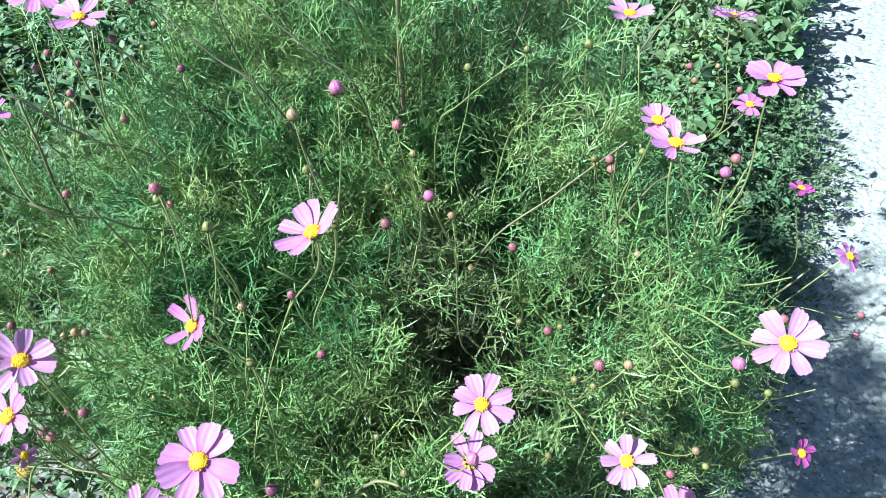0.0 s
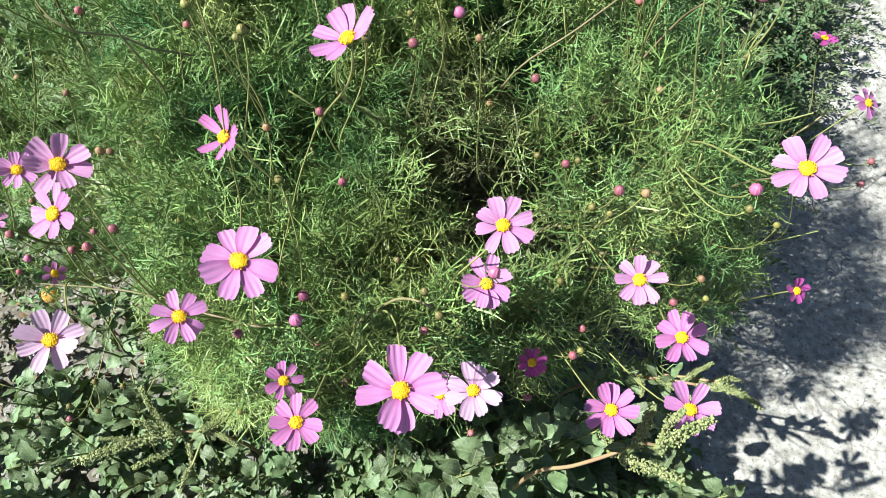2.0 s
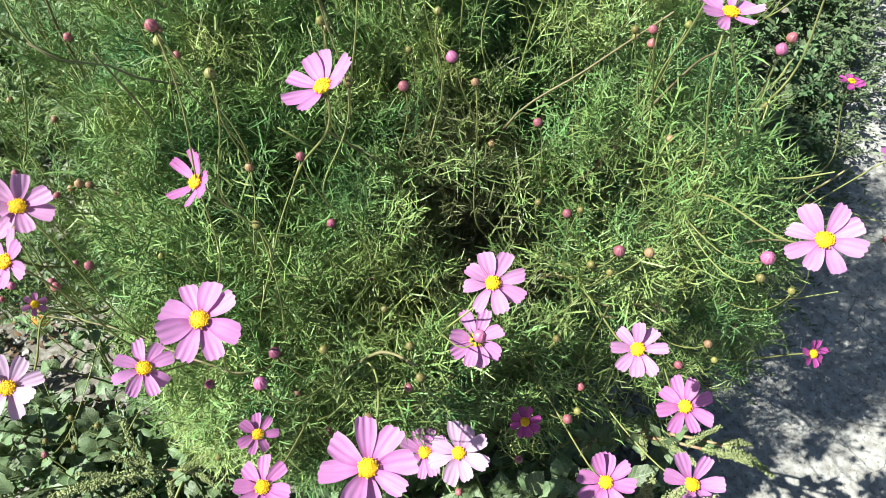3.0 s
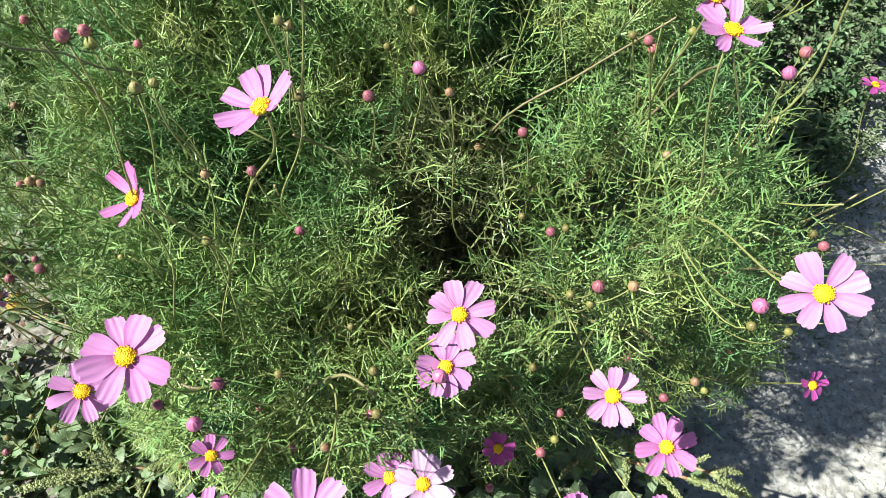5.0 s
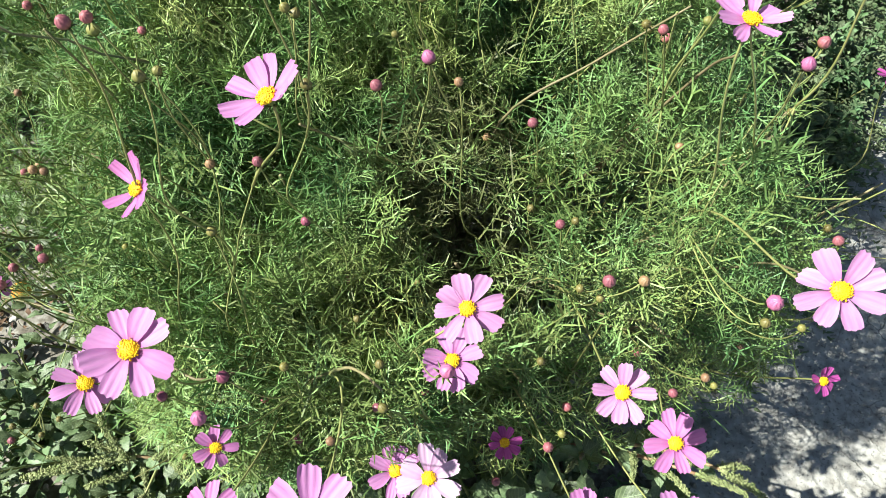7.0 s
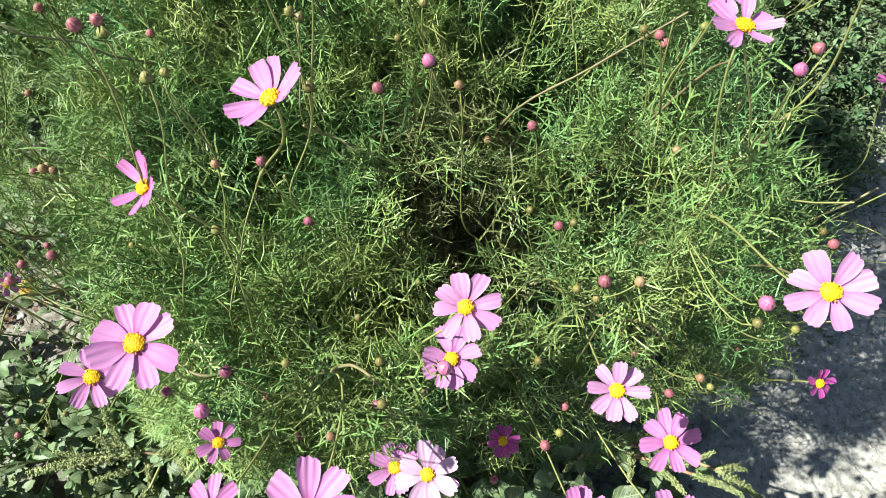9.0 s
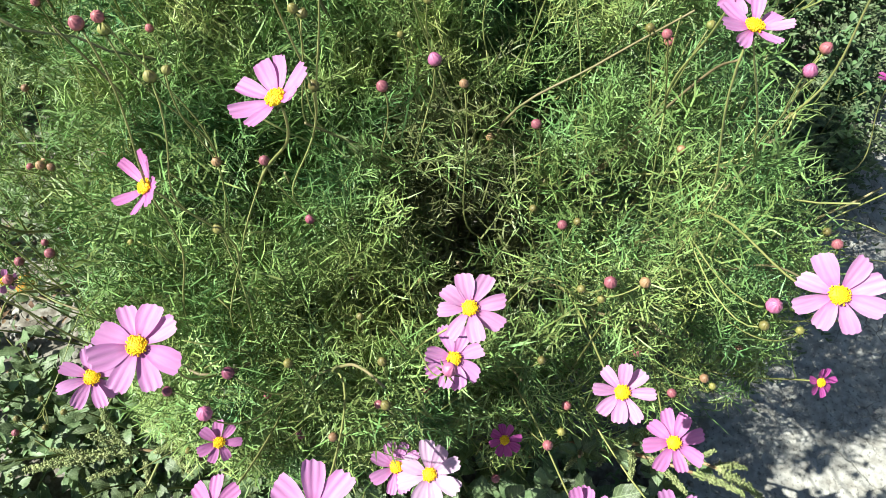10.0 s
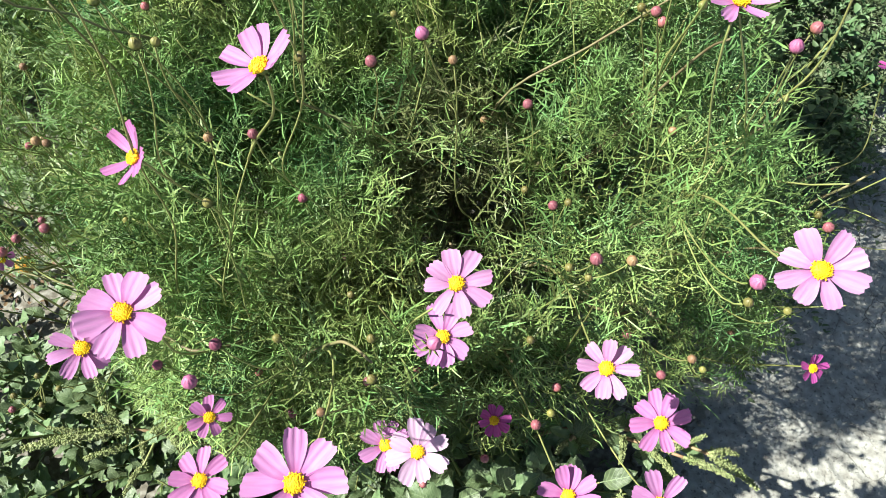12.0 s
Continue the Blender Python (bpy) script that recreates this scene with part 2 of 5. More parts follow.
def thing(name, place, label, category, group=""):
    ob = new(name)
    ob.location = place
    ob.empty_display_size = 0.05
    return tagged(ob, label, category, group)


def bezier(p0, p1, p2, p3, n):
    u = np.linspace(0, 1, n)[:, None]
    return ((1 - u) ** 3) * np.array(p0) + 3 * u * (1 - u) ** 2 * np.array(p1) + 3 * u * u * (1 - u) * np.array(p2) + u ** 3 * np.array(p3)


def tube(points, r0, r1, sides=6, wobble=0.0, rng=None):
    """Corners and triangles of a tapering tube along points, closed at both ends."""
    pts = np.asarray(points, float)
    n = len(pts)
    if wobble:
        pts = pts + rng.normal(0, wobble, pts.shape) * np.linspace(0, 1, n)[:, None] * np.linspace(1, 0, n)[:, None] * 4
    tan = np.gradient(pts, axis=0)
    tan /= np.linalg.norm(tan, axis=1)[:, None] + 1e-9
    ref = np.array((0.31, 0.62, 0.72)) if abs(tan[:, 2]).mean() > 0.6 else np.array((0.05, 0.08, 1.0))
    a = np.cross(tan, ref)
    a /= np.linalg.norm(a, axis=1)[:, None] + 1e-9
    b = np.cross(tan, a)
    ang = np.arange(sides) * 2 * math.pi / sides
    rad = np.linspace(r0, r1, n)[:, None, None]
    ring = pts[:, None, :] + rad * (np.cos(ang)[None, :, None] * a[:, None, :] + np.sin(ang)[None, :, None] * b[:, None, :])
    verts = np.vstack([ring.reshape(-1, 3), pts[:1], pts[-1:]])
    i, j = np.meshgrid(np.arange(n - 1), np.arange(sides), indexing="ij")
    k = (j + 1) % sides
    q0, q1, q2, q3 = i * sides + j, i * sides + k, (i + 1) * sides + k, (i + 1) * sides + j
    tris = [np.stack([q0, q1, q2], -1).reshape(-1, 3), np.stack([q0, q2, q3], -1).reshape(-1, 3)]
    s = np.arange(sides)
    tris.append(np.stack([np.full(sides, n * sides), (s + 1) % sides, s], -1))
    tris.append(np.stack([np.full(sides, n * sides + 1), (n - 1) * sides + s, (n - 1) * sides + (s + 1) % sides], -1))
    return verts, np.vstack(tris)


def joined(pieces):
    vs, ts, base = [], [], 0
    for v, t in pieces:
        v, t = np.asarray(v, float).reshape(-1, 3), np.asarray(t).reshape(-1, 3)
        vs.append(v)
        ts.append(t + base)
        base += len(v)
    return np.vstack(vs), np.vstack(ts)


def frames_of(dirs, ups):
    """Turning matrices whose x looks along dirs and whose z leans to ups."""
    x = dirs / (np.linalg.norm(dirs, axis=1)[:, None] + 1e-9)
    y = np.cross(ups, x)
    y /= np.linalg.norm(y, axis=1)[:, None] + 1e-9
    return np.stack([x, y, np.cross(x, y)], axis=2)


def scattered(shapes, pick, places, turns, sizes):
    """Many copies of a few shapes as one array of corners and triangles."""
    vs, ts, base = [], [], 0
    for k, (v, t) in enumerate(shapes):
        sel = np.where(pick == k)[0]
        if not len(sel):
            continue
        w = np.einsum("nij,vj->nvi", turns[sel], v) * sizes[sel][:, None, None] + places[sel][:, None, :]
        vs.append(w.reshape(-1, 3))
        ts.append((t[None] + (np.arange(len(sel)) * len(v))[:, None, None]).reshape(-1, 3) + base)
        base += len(sel) * len(v)
    return np.vstack(vs), np.vstack(ts)


def matrix_of(turn, size, place):
    m = Matrix([[*(turn[r] * size), place[r]] for r in range(3)] + [[0, 0, 0, 1]])
    return m


# ---- ground: one sheet of pale dry clay, cloddy in the bed, trodden flat on the path ----
EDGE_Y, EDGE_X = (-1.0, 0.0, 0.45, 0.73, 1.1, 1.3, 1.76, 2.57, 3.45, 5.5, 9.0), (0.45, 0.55, 0.63, 0.67, 0.86, 1.02, 1.2, 1.41, 1.78, 2.6, 4.0)


def path_edge(y):
    return np.interp(y, EDGE_Y, EDGE_X)


def far_axis(lo, hi, step, reach):
    mid = list(np.arange(lo, hi, step))
    out, d, p = [], step, hi
    while p < hi + reach:
        out.append(p)
        d *= 1.35
        p += d
    left, d, p = [], step, lo - step
    while p > lo - reach:
        left.append(p)
        d *= 1.35
        p -= d
    return np.array(left[::-1] + mid + out)


def ground_height(x, y):
    bed = 1 / (1 + math.exp(min(50, max(-50, (x - float(path_edge(y))) / 0.03))))
    far = max(0.0, 1 - max(abs(x), abs(y)) / 9)
    big = 0.012 * noise.noise((x * 1.7, y * 1.7, 0.3))
    lumps = noise.noise((x * 22, y * 22, 1.7)) * 0.55 + noise.noise((x * 48, y * 48, 5.1)) * 0.3
    flat = 0.0022 * noise.noise((x * 16, y * 16, 2.2)) + 0.0012 * noise.noise((x * 45, y * 45, 3.0))
    return far * (big + bed * (0.012 * max(0.0, lumps + 0.25) + 0.006) + (1 - bed) * flat)


def build_ground():
    xs, ys = far_axis(-1.3, 1.9, 0.015, 1500), far_axis(0.15, 2.4, 0.015, 1500)
    z = np.array([[ground_height(x, y) for x in xs] for y in ys])
    gx, gy = np.meshgrid(xs, ys)
    verts = np.stack([gx, gy, z], -1).reshape(-1, 3)
    nx, ny = len(xs), len(ys)
    i, j = np.meshgrid(np.arange(ny - 1), np.arange(nx - 1), indexing="ij")
    a = i * nx + j
    tris = np.vstack([np.stack([a, a + 1, a + nx + 1], -1).reshape(-1, 3), np.stack([a, a + nx + 1, a + nx], -1).reshape(-1, 3)])
    me = mesh_of("ground", verts, tris, EARTH)
    me.materials.append(SOIL)
    mid = verts[tris].mean(axis=1)
    bed = mid[:, 0] < path_edge(mid[:, 1]) - 0.05 + 0.05 * np.sin(mid[:, 1] * 31) * np.sin(mid[:, 1] * 12.7 + mid[:, 0] * 20)
    me.polygons.foreach_set("material_index", bed.astype(np.int32))
    return tagged(new("ground", me), "pale grey cracked dry clay path beside a cloddy flower bed", "ground", kind="structure")


GROUND = build_ground()


# ---- feathery cosmos leaves ----
def strip(p, d, length, width, up, droop=0.0, bow=0.0):
    """A narrow pointed lobe from p along d, bowed sideways and drooping."""
    d = d / np.linalg.norm(d)
    s = np.cross(d, up)
    s /= np.linalg.norm(s) + 1e-9
    q = []
    for u, w in ((0.0, 0.42), (0.62, 0.5), (1.0, 0.0)):
        c = p + d * length * u + s * bow * length * 4 * u * (1 - 0.75 * u) + np.array((0, 0, -droop * length * u * u))
        q += [c + s * width * w, c - s * width * w] if w else [c]
    return np.array(q), np.array([[0, 1, 3], [0, 3, 2], [2, 3, 4]])


def feathery_leaf(rng):
    """A twice-cut leaf of thread-like lobes, one unit long, lying along x."""
    out = []
    bend = rng.uniform(0.05, 0.45)
    sway = rng.uniform(-0.15, 0.15)
    spine = lambda s: np.array((s, sway * math.sin(3 * s), -bend * s * s + 0.15 * s))
    w = 0.0172
    for a, b in ((0, 0.35), (0.35, 0.7), (0.7, 1.0)):
        out.append(strip(spine(a), spine(b) - spine(a), np.linalg.norm(spine(b) - spine(a)) * 1.05, w * 1.2, np.array((0, 0, 1.0))))
    for s in (0.22, 0.42, 0.60, 0.76, 0.90):
        for side in (-1, 1):
            a = radians(rng.uniform(34, 66))
            d = np.array((math.cos(a), side * math.sin(a), rng.uniform(-0.4, 0.8)))
            ln = (0.46 - 0.32 * abs(s - 0.40)) * rng.uniform(0.75, 1.25)
            bow = rng.uniform(0.0, 0.16) * side
            out.append(strip(spine(s), d, ln, w, np.array((0, rng.uniform(-0.8, 0.8), 1.0)), rng.uniform(-0.2, 0.25), bow))
            if s < 0.85:
                dn = d / np.linalg.norm(d)
                for f, sg in ((0.28, 1), (0.40, -1), (0.64, 1)):
                    b = radians(rng.uniform(30, 70)) * sg
                    e = np.array((dn[0] * math.cos(b) - dn[1] * math.sin(b), dn[0] * math.sin(b) + dn[1] * math.cos(b), dn[2] + rng.uniform(-0.5, 0.7)))
                    out.append(strip(spine(s) + dn * ln * f, e, ln * rng.uniform(0.42, 0.72), w * 0.92, np.array((rng.uniform(-0.8, 0.8), 0, 1.0)), rng.uniform(-0.4, 0.4), rng.uniform(0.02, 0.22) * -sg))
    return joined(out)


LEAF_RNG = np.random.default_rng(3)
FEATHERS = [feathery_leaf(LEAF_RNG) for _ in range(9)]
FEATHER_MESHES = [mesh_of("feathery_leaf", v, t, FEATHER_ONE, False) for v, t in FEATHERS]


class Cosmos:
    """A cosmos plant: stems radiating from a base, twigs, feathery leaves, later flowers and buds on stalks."""

    def __init__(self, base, label, seed):
        self.ob = thing("cosmos_plant", base, label, "flower plant", "cosmos plants")
        self.base, self.rng = np.array(base, float), np.random.default_rng(seed)
        self.samples, self.leaves, self.shelter = [], [], lambda p: 1.0

    def local(self, pts):
        return np.asarray(pts, float) - self.base

    def stem(self, pts, r0, r1, name="stem", material=WOODY, sides=7):
        v, t = tube(self.local(pts), r0, r1, sides)
        part(name, mesh_of(name, v, t, material), self.ob)

    def branch(self, z0, tip, r0=0.0045, sag=0.0, material=WOODY):
        """A branch from the main stem at height z0 that rises out to tip."""
        p0, p3 = self.base + (0, 0, z0), np.array(tip, float)
        d = p3 - p0
        out = np.array((d[0], d[1], 0.0))
        n = 14
        pts = bezier(p0, p0 + out * 0.35 + (0, 0, d[2] * (0.22 - sag)), p0 + out * 0.75 + (0, 0, d[2] * (0.55 - sag)), p3, n)
        pts[1:-1] += self.rng.normal(0, 0.004, (n - 2, 3))
        self.stem(pts, r0, r0 * 0.45, material=material)
        tan = np.gradient(pts, axis=0)
        for q, t in zip(pts, tan):
            self.samples.append((q, t / np.linalg.norm(t)))
        return pts

    def open_branch(self, points, r, material=WOODY):
        """A branch through the given points, rooted at the main stem."""
        pts = np.array(points, float)
        root = self.base + (0, 0, 0.3 * pts[0][2])
        way = [root, root + (pts[0] - root) * (0.55, 0.55, 0.4), *pts]
        way = np.array([way[0] * 2 - way[1], *way, way[-1] * 2 - way[-2]])
        out = []
        for i in range(1, len(way) - 2):
            a, b, c, d = way[i - 1: i + 3]
            for u in np.linspace(0, 1, 6)[: 5]:
                out.append(0.5 * (2 * b + (c - a) * u + (2 * a - 5 * b + 4 * c - d) * u * u + (3 * b - a - 3 * c + d) * u ** 3))
        out = np.array([*out, way[-2]])
        self.stem(out, r, r * 0.45, "branch", material)
        tan = np.gradient(out, axis=0)
        self.samples += [(q, t / np.linalg.norm(t)) for q, t in zip(out[4:], tan[4:])]
        return out

    def dress(self, pts, inside, start=0.18, twig=(0.10, 0.24), gap=0.055, leaf=(0.07, 0.13), twigs=True):
        """Twigs and leaf pairs along a branch, kept where inside() says so."""
        rng = self.rng
        seg = np.linalg.norm(np.diff(pts, axis=0), axis=1)
        cum = np.concatenate([[0], np.cumsum(seg)])
        s, turn = cum[-1] * start, rng.uniform(0, 6.28)
        while s < cum[-1]:
            p = np.array([np.interp(s, cum, pts[:, k]) for k in range(3)])
            q = np.array([np.interp(min(s + 0.02, cum[-1]), cum, pts[:, k]) for k in range(3)])
            t = (q - p) if s < cum[-1] - 0.005 else pts[-1] - pts[-2]
            t = t / (np.linalg.norm(t) + 1e-9)
            a = np.cross(t, (0.3, 0.2, 0.9))
            a /= np.linalg.norm(a)
            b = np.cross(t, a)
            turn += 1.57 + rng.normal(0, 0.2)
            for sg in (1, -1):
                side = sg * (math.cos(turn) * a + math.sin(turn) * b)
                d = 0.75 * t + 0.8 * side + np.array((0, 0, 0.28))
                self.leaf(p, d, rng.uniform(*leaf) * 1.1, inside)
                if twigs:
                    ln = rng.uniform(*twig)
                    d = 0.62 * t + 0.72 * side + np.array((0, 0, 0.42))
                    d /= np.linalg.norm(d)
                    tw = bezier(p, p + d * ln * 0.4, p + d * ln * 0.7 + (0, 0, 0.01), p + d * ln + (0, 0, 0.05 * ln / 0.2), 6)
                    if inside(tw[-1]) or inside(tw[3]):
                        self.stem(tw, 0.0016, 0.0009, "twig", STALK, 4)
                        for k in (3, 5):
                            self.samples.append((tw[k], d))
                        self.dress(tw, inside, 0.2, gap=0.030, leaf=leaf, twigs=False)
            s += gap * rng.uniform(0.8, 1.2)

    def leaf(self, p, d, size, inside):
        tip = p + d / np.linalg.norm(d) * size * 0.6
        if inside(tip) and tip[2] > 0.03:
            self.leaves.append((*p, *d, size))

    def grow_leaves(self, singles, where, keep=lambda p: 1.0, dry=None):
        """The leaves that where() picks, up to singles, as parts; the others joined."""
        rng = self.rng
        L = np.array([a for a in self.leaves if rng.uniform() < keep(a)])
        rng.shuffle(L)
        pos, d, size = self.local(L[:, :3]), L[:, 3:6], L[:, 6]
        up = np.tile((0.0, 0.0, 1.0), (len(L), 1)) + rng.normal(0, 0.45, (len(L), 3))
        turns, pick = frames_of(d, up), rng.integers(0, len(FEATHERS), len(L))
        chosen = [i for i in range(len(L)) if where(L[i, :3])][:singles]
        for i in chosen:
            part("leaf", FEATHER_MESHES[pick[i]], self.ob, matrix_of(turns[i], size[i], pos[i]))
        rest = np.setdiff1d(np.arange(len(L)), chosen)
        heart = np.linalg.norm((L[rest][:, :3] - dry[:3]) / dry[3:], axis=1) < 1 if dry is not None else np.zeros(len(rest), bool)
        if heart.any():
            k = rest[heart]
            v, t = scattered(FEATHERS, pick[k], pos[k], turns[k], size[k])
            tagged(part("dry_foliage", mesh_of("dry_foliage", v, t, DRY, False), self.ob, label="olive-brown drying inner foliage"), kind="stuff")
            rest = rest[~heart]
        v, t = scattered(FEATHERS, pick[rest], pos[rest], turns[rest], size[rest])
        tagged(part("foliage", mesh_of("foliage", v, t, FEATHER, False), self.ob, label="dense feathery thread-like green foliage"), kind="stuff")

    def foot(self, p, reach=0.17):
        """The stem sample from which a stalk to p starts."""
        best, cost = None, 1e9
        for q, t in self.samples:
            rise = p[2] - q[2]
            c = 2 * math.hypot(p[0] - q[0], p[1] - q[1]) + abs(rise - reach) + 4 * max(0, 0.05 - rise) + 6 * max(0.0, 0.04 - self.shelter(q))
            if c < cost:
                best, cost = (q, t), c
        return best

    def stalk(self, p, n, r):
        q, t = self.foot(p)
        dist = np.linalg.norm(p - q)
        end = np.array(n) * 0.4 + np.array((0, 0, 0.35)) + 0.45 * (p - q) / (dist + 1e-6)
        pts = bezier(q, q + t * dist * 0.35, p - end * dist * 0.38, p, 12)
        self.stem(pts, r * 1.25, r, "stalk", STALK, 6)
        tan = np.gradient(pts, axis=0)
        for k in (2, 4, 6, 8):
            self.samples.append((pts[k], tan[k] / np.linalg.norm(tan[k])))
        return pts


# ---- flower heads and buds ----
def petal_shape(rng, width, cup):
    """A petal one unit long along x, pleated, with a toothed tip."""
    nu, nv = 10, 13
    teeth = rng.uniform(0.025, 0.065)
    lean = rng.uniform(-0.07, 0.07)
    curl = rng.uniform(-0.22, 0.08)
    skew = rng.uniform(-0.05, 0.05)
    verts = []
    for i in range(nu):
        u = i / (nu - 1)
        w = width * (0.045 + 0.185 * math.sin(0.5 * math.pi * min(1.0, u / 0.80)) ** 1.2 * (1 - 0.10 * max(0, u - 0.80) / 0.20))
        for j in range(nv):
            v = 2 * j / (nv - 1) - 1
            tip = 0.97 - 0.06 * v * v + skew * v - teeth * (0.5 - 0.5 * math.cos(v * 3 * math.pi)) * (1 if abs(v) < 0.9 else 0.5)
            x = 0.07 + u * (tip - 0.07)
            y = w * v + lean * u * u
            z = cup * u * u + curl * max(0, u - 0.45) ** 2 * 1.6 - 0.045 * w * math.cos(v * 3 * math.pi) * u + 0.26 * w * v * v * (1 - 0.5 * u)
            verts.append((x, y, z))
    tris = []
    for i in range(nu - 1):
        for j in range(nv - 1):
            a = i * nv + j
            tris += [(a, a + nv, a + nv + 1), (a, a + nv + 1, a + 1)]
    return np.array(verts), np.array(tris)


PETAL_RNG = np.random.default_rng(8)
PETAL_MESHES = {}


def petal_mesh(kind, width, cup, k):
    key = (kind, round(width, 2), round(cup, 1), k)
    if key not in PETAL_MESHES:
        v, t = petal_shape(PETAL_RNG, width, cup)
        PETAL_MESHES[key] = mesh_of("petal", v, t, PETALS[kind])
    return PETAL_MESHES[key]


def ball(seg, rings, lobes=0, dent=0.0):
    verts, tris = [(0, 0, -1)], []
    for i in range(1, rings):
        a = math.pi * i / rings
        for j in range(seg):
            b = 2 * math.pi * j / seg
            r = math.sin(a) * (1 - dent * (0.5 + 0.5 * math.cos(lobes * b)))
            verts.append((r * math.cos(b), r * math.sin(b), -math.cos(a)))
    verts.append((0, 0, 1))
    top = len(verts) - 1
    for j in range(seg):
        k = (j + 1) % seg
        tris.append((0, 1 + k, 1 + j))
        for i in range(rings - 2):
            a, b = 1 + i * seg, 1 + (i + 1) * seg
            tris += [(a + j, a + k, b + k), (a + j, b + k, b + j)]
        tris.append((top, 1 + (rings - 2) * seg + j, 1 + (rings - 2) * seg + k))
    return np.array(verts, float), np.array(tris)


def bud_shape():
    """A closed bud: eight folded petals, slightly twisted to a blunt point."""
    v, t = ball(32, 8)
    for i, (x, y, z) in enumerate(v):
        a, r = math.atan2(y, x), math.hypot(x, y)
        fold = (0.5 + 0.5 * math.cos(8 * a + 2 * z)) ** 4
        k = 1 - (0.09 + 0.16 * max(0, z)) * fold
        v[i] = (r * k * math.cos(a), r * k * math.sin(a), z * (1.08 if z > 0.9 else 0.94))
    return v, t


def disc_shape(rng):
    """A domed cushion of florets, one unit in radius, crowded in the middle and loose at the rim."""
    v, t = ball(16, 8)
    v = v * (0.88, 0.88, 0.40)
    out = [(v, t)]
    bv, bt = ball(5, 3)
    for k in range(120):
        r = min(1.03, math.sqrt((k + 0.5) / 120) + rng.normal(0, 0.03))
        a = k * 2.39996 + rng.normal(0, 0.2)
        h = 0.40 * math.sqrt(max(0, 1 - min(1, r) ** 2))
        s = (0.062 + 0.025 * r) * rng.uniform(0.7, 1.3)
        tall = rng.uniform(0.5, 1.1) + 1.3 * max(0, r - 0.65) * rng.uniform(0, 2)
        out.append((bv * (s, s, s * tall) + (r * math.cos(a), r * math.sin(a), h + 0.02 + rng.normal(0, 0.012)), bt))
    return joined(out)


def calyx_shape(wide=0.13, reach=1.6):
    """A green cup with eight narrow spreading bracts, one unit in radius, mouth at z = 0."""
    v, t = ball(10, 6)
    out = [(v * (0.55, 0.55, 0.6) + (0, 0, -0.5), t)]
    for k in range(8):
        a = k * math.pi / 4
        d = np.array((math.cos(a), math.sin(a), 0))
        s = np.array((-math.sin(a), math.cos(a), 0))
        p = d * 0.4 + (0, 0, -0.75)
        m, e = d * 1.0 + np.array((0, 0, -0.62)), d * reach + np.array((0, 0, -0.35))
        out.append((np.array([p + s * wide, p - s * wide, m + s * wide * 0.9, m - s * wide * 0.9, e, m + (0, 0, -0.06)]), np.array([[0, 1, 3], [0, 3, 2], [2, 3, 4], [0, 5, 1], [1, 5, 3], [0, 2, 5], [2, 4, 5], [3, 5, 4]])))
    return joined(out)


DISC_MESHES = [mesh_of("disc", *disc_shape(PETAL_RNG), DISC) for _ in range(3)]
CALYX_MESH = mesh_of("flower", *calyx_shape(), CALYX)
LOOKS = {"pink": "pink cosmos flower with a yellow centre", "pale": "pale pink cosmos flower with a yellow centre", "rose": "deep pink cosmos flower with a yellow centre",
         "magenta": "small magenta cosmos flower with a yellow centre", "white": "nearly white pink cosmos flower with a yellow centre"}


def upright(n, spin):
    """A turn that takes z to n, spun round it."""
    return Vector((0, 0, 1)).rotation_difference(Vector(n)).to_matrix().to_4x4() @ pose(0, 0, 0, 0, 0, spin)


def bloom(plant, p, size_mm, n, petals, width, kind, spin=None, cup=None, gone=()):
    """A flower of that diameter at p, facing n, on a stalk."""
    rng = plant.rng
    n = Vector(n).normalized()
    R = size_mm / 2000
    p = np.array(p, float)
    plant.stalk(p - np.array(n) * R * 0.2, n, 0.00105)
    head = part("flower", CALYX_MESH, plant.ob, Matrix.Translation(plant.local(p)) @ upright(n, 0) @ Matrix.Diagonal((R * 0.22, R * 0.22, R * 0.22, 1)), LOOKS[kind])
    k0 = 1 / 0.22
    spin = rng.uniform(0, 45) if spin is None else spin
    cup = rng.uniform(0.02, 0.22) if cup is None else cup
    for i in range(petals):
        if i in gone:
            continue
        a = spin + 360 * i / petals + rng.uniform(-8, 8)
        m = pose(0, 0, (i % 2) * 0.05, 0, 0, a) @ pose(0, 0, 0, rng.uniform(-16, 16), rng.uniform(-14, 10), 0) @ Matrix.Diagonal((k0 * rng.uniform(0.90, 1.05), k0 * rng.uniform(0.85, 1.15), k0, 1))
        part("petal", petal_mesh(kind, width * 1.0, cup, int(rng.integers(0, 6))), head, m)
    part("disc", DISC_MESHES[int(rng.integers(0, 3))], head, Matrix.Translation((0, 0, 0.25)) @ Matrix.Diagonal(((0.12 + 0.0037 / R) * k0,) * 3 + (1,)), "yellow cushion of florets")


BUD_MESHES = {k: mesh_of("bud", *bud_shape(), m) for k, m in BUDS.items()}
SEPALS = mesh_of("calyx", *(lambda b: (b[0] * (1.05, 1.05, 0.8) + (0, 0, -0.2), b[1]))(calyx_shape(0.2, 1.85)), CALYX)
BUD_SIZE = {"pink": 0.0053, "big": 0.0063, "olive": 0.0046, "tan": 0.0050, "dark": 0.0054}
BUD_LOOK = {"pink": "closed dusty-pink round flower bud", "big": "swollen rosy bud about to open", "olive": "small olive-green round bud",
            "tan": "tan and greenish round bud", "dark": "dark purple round bud"}


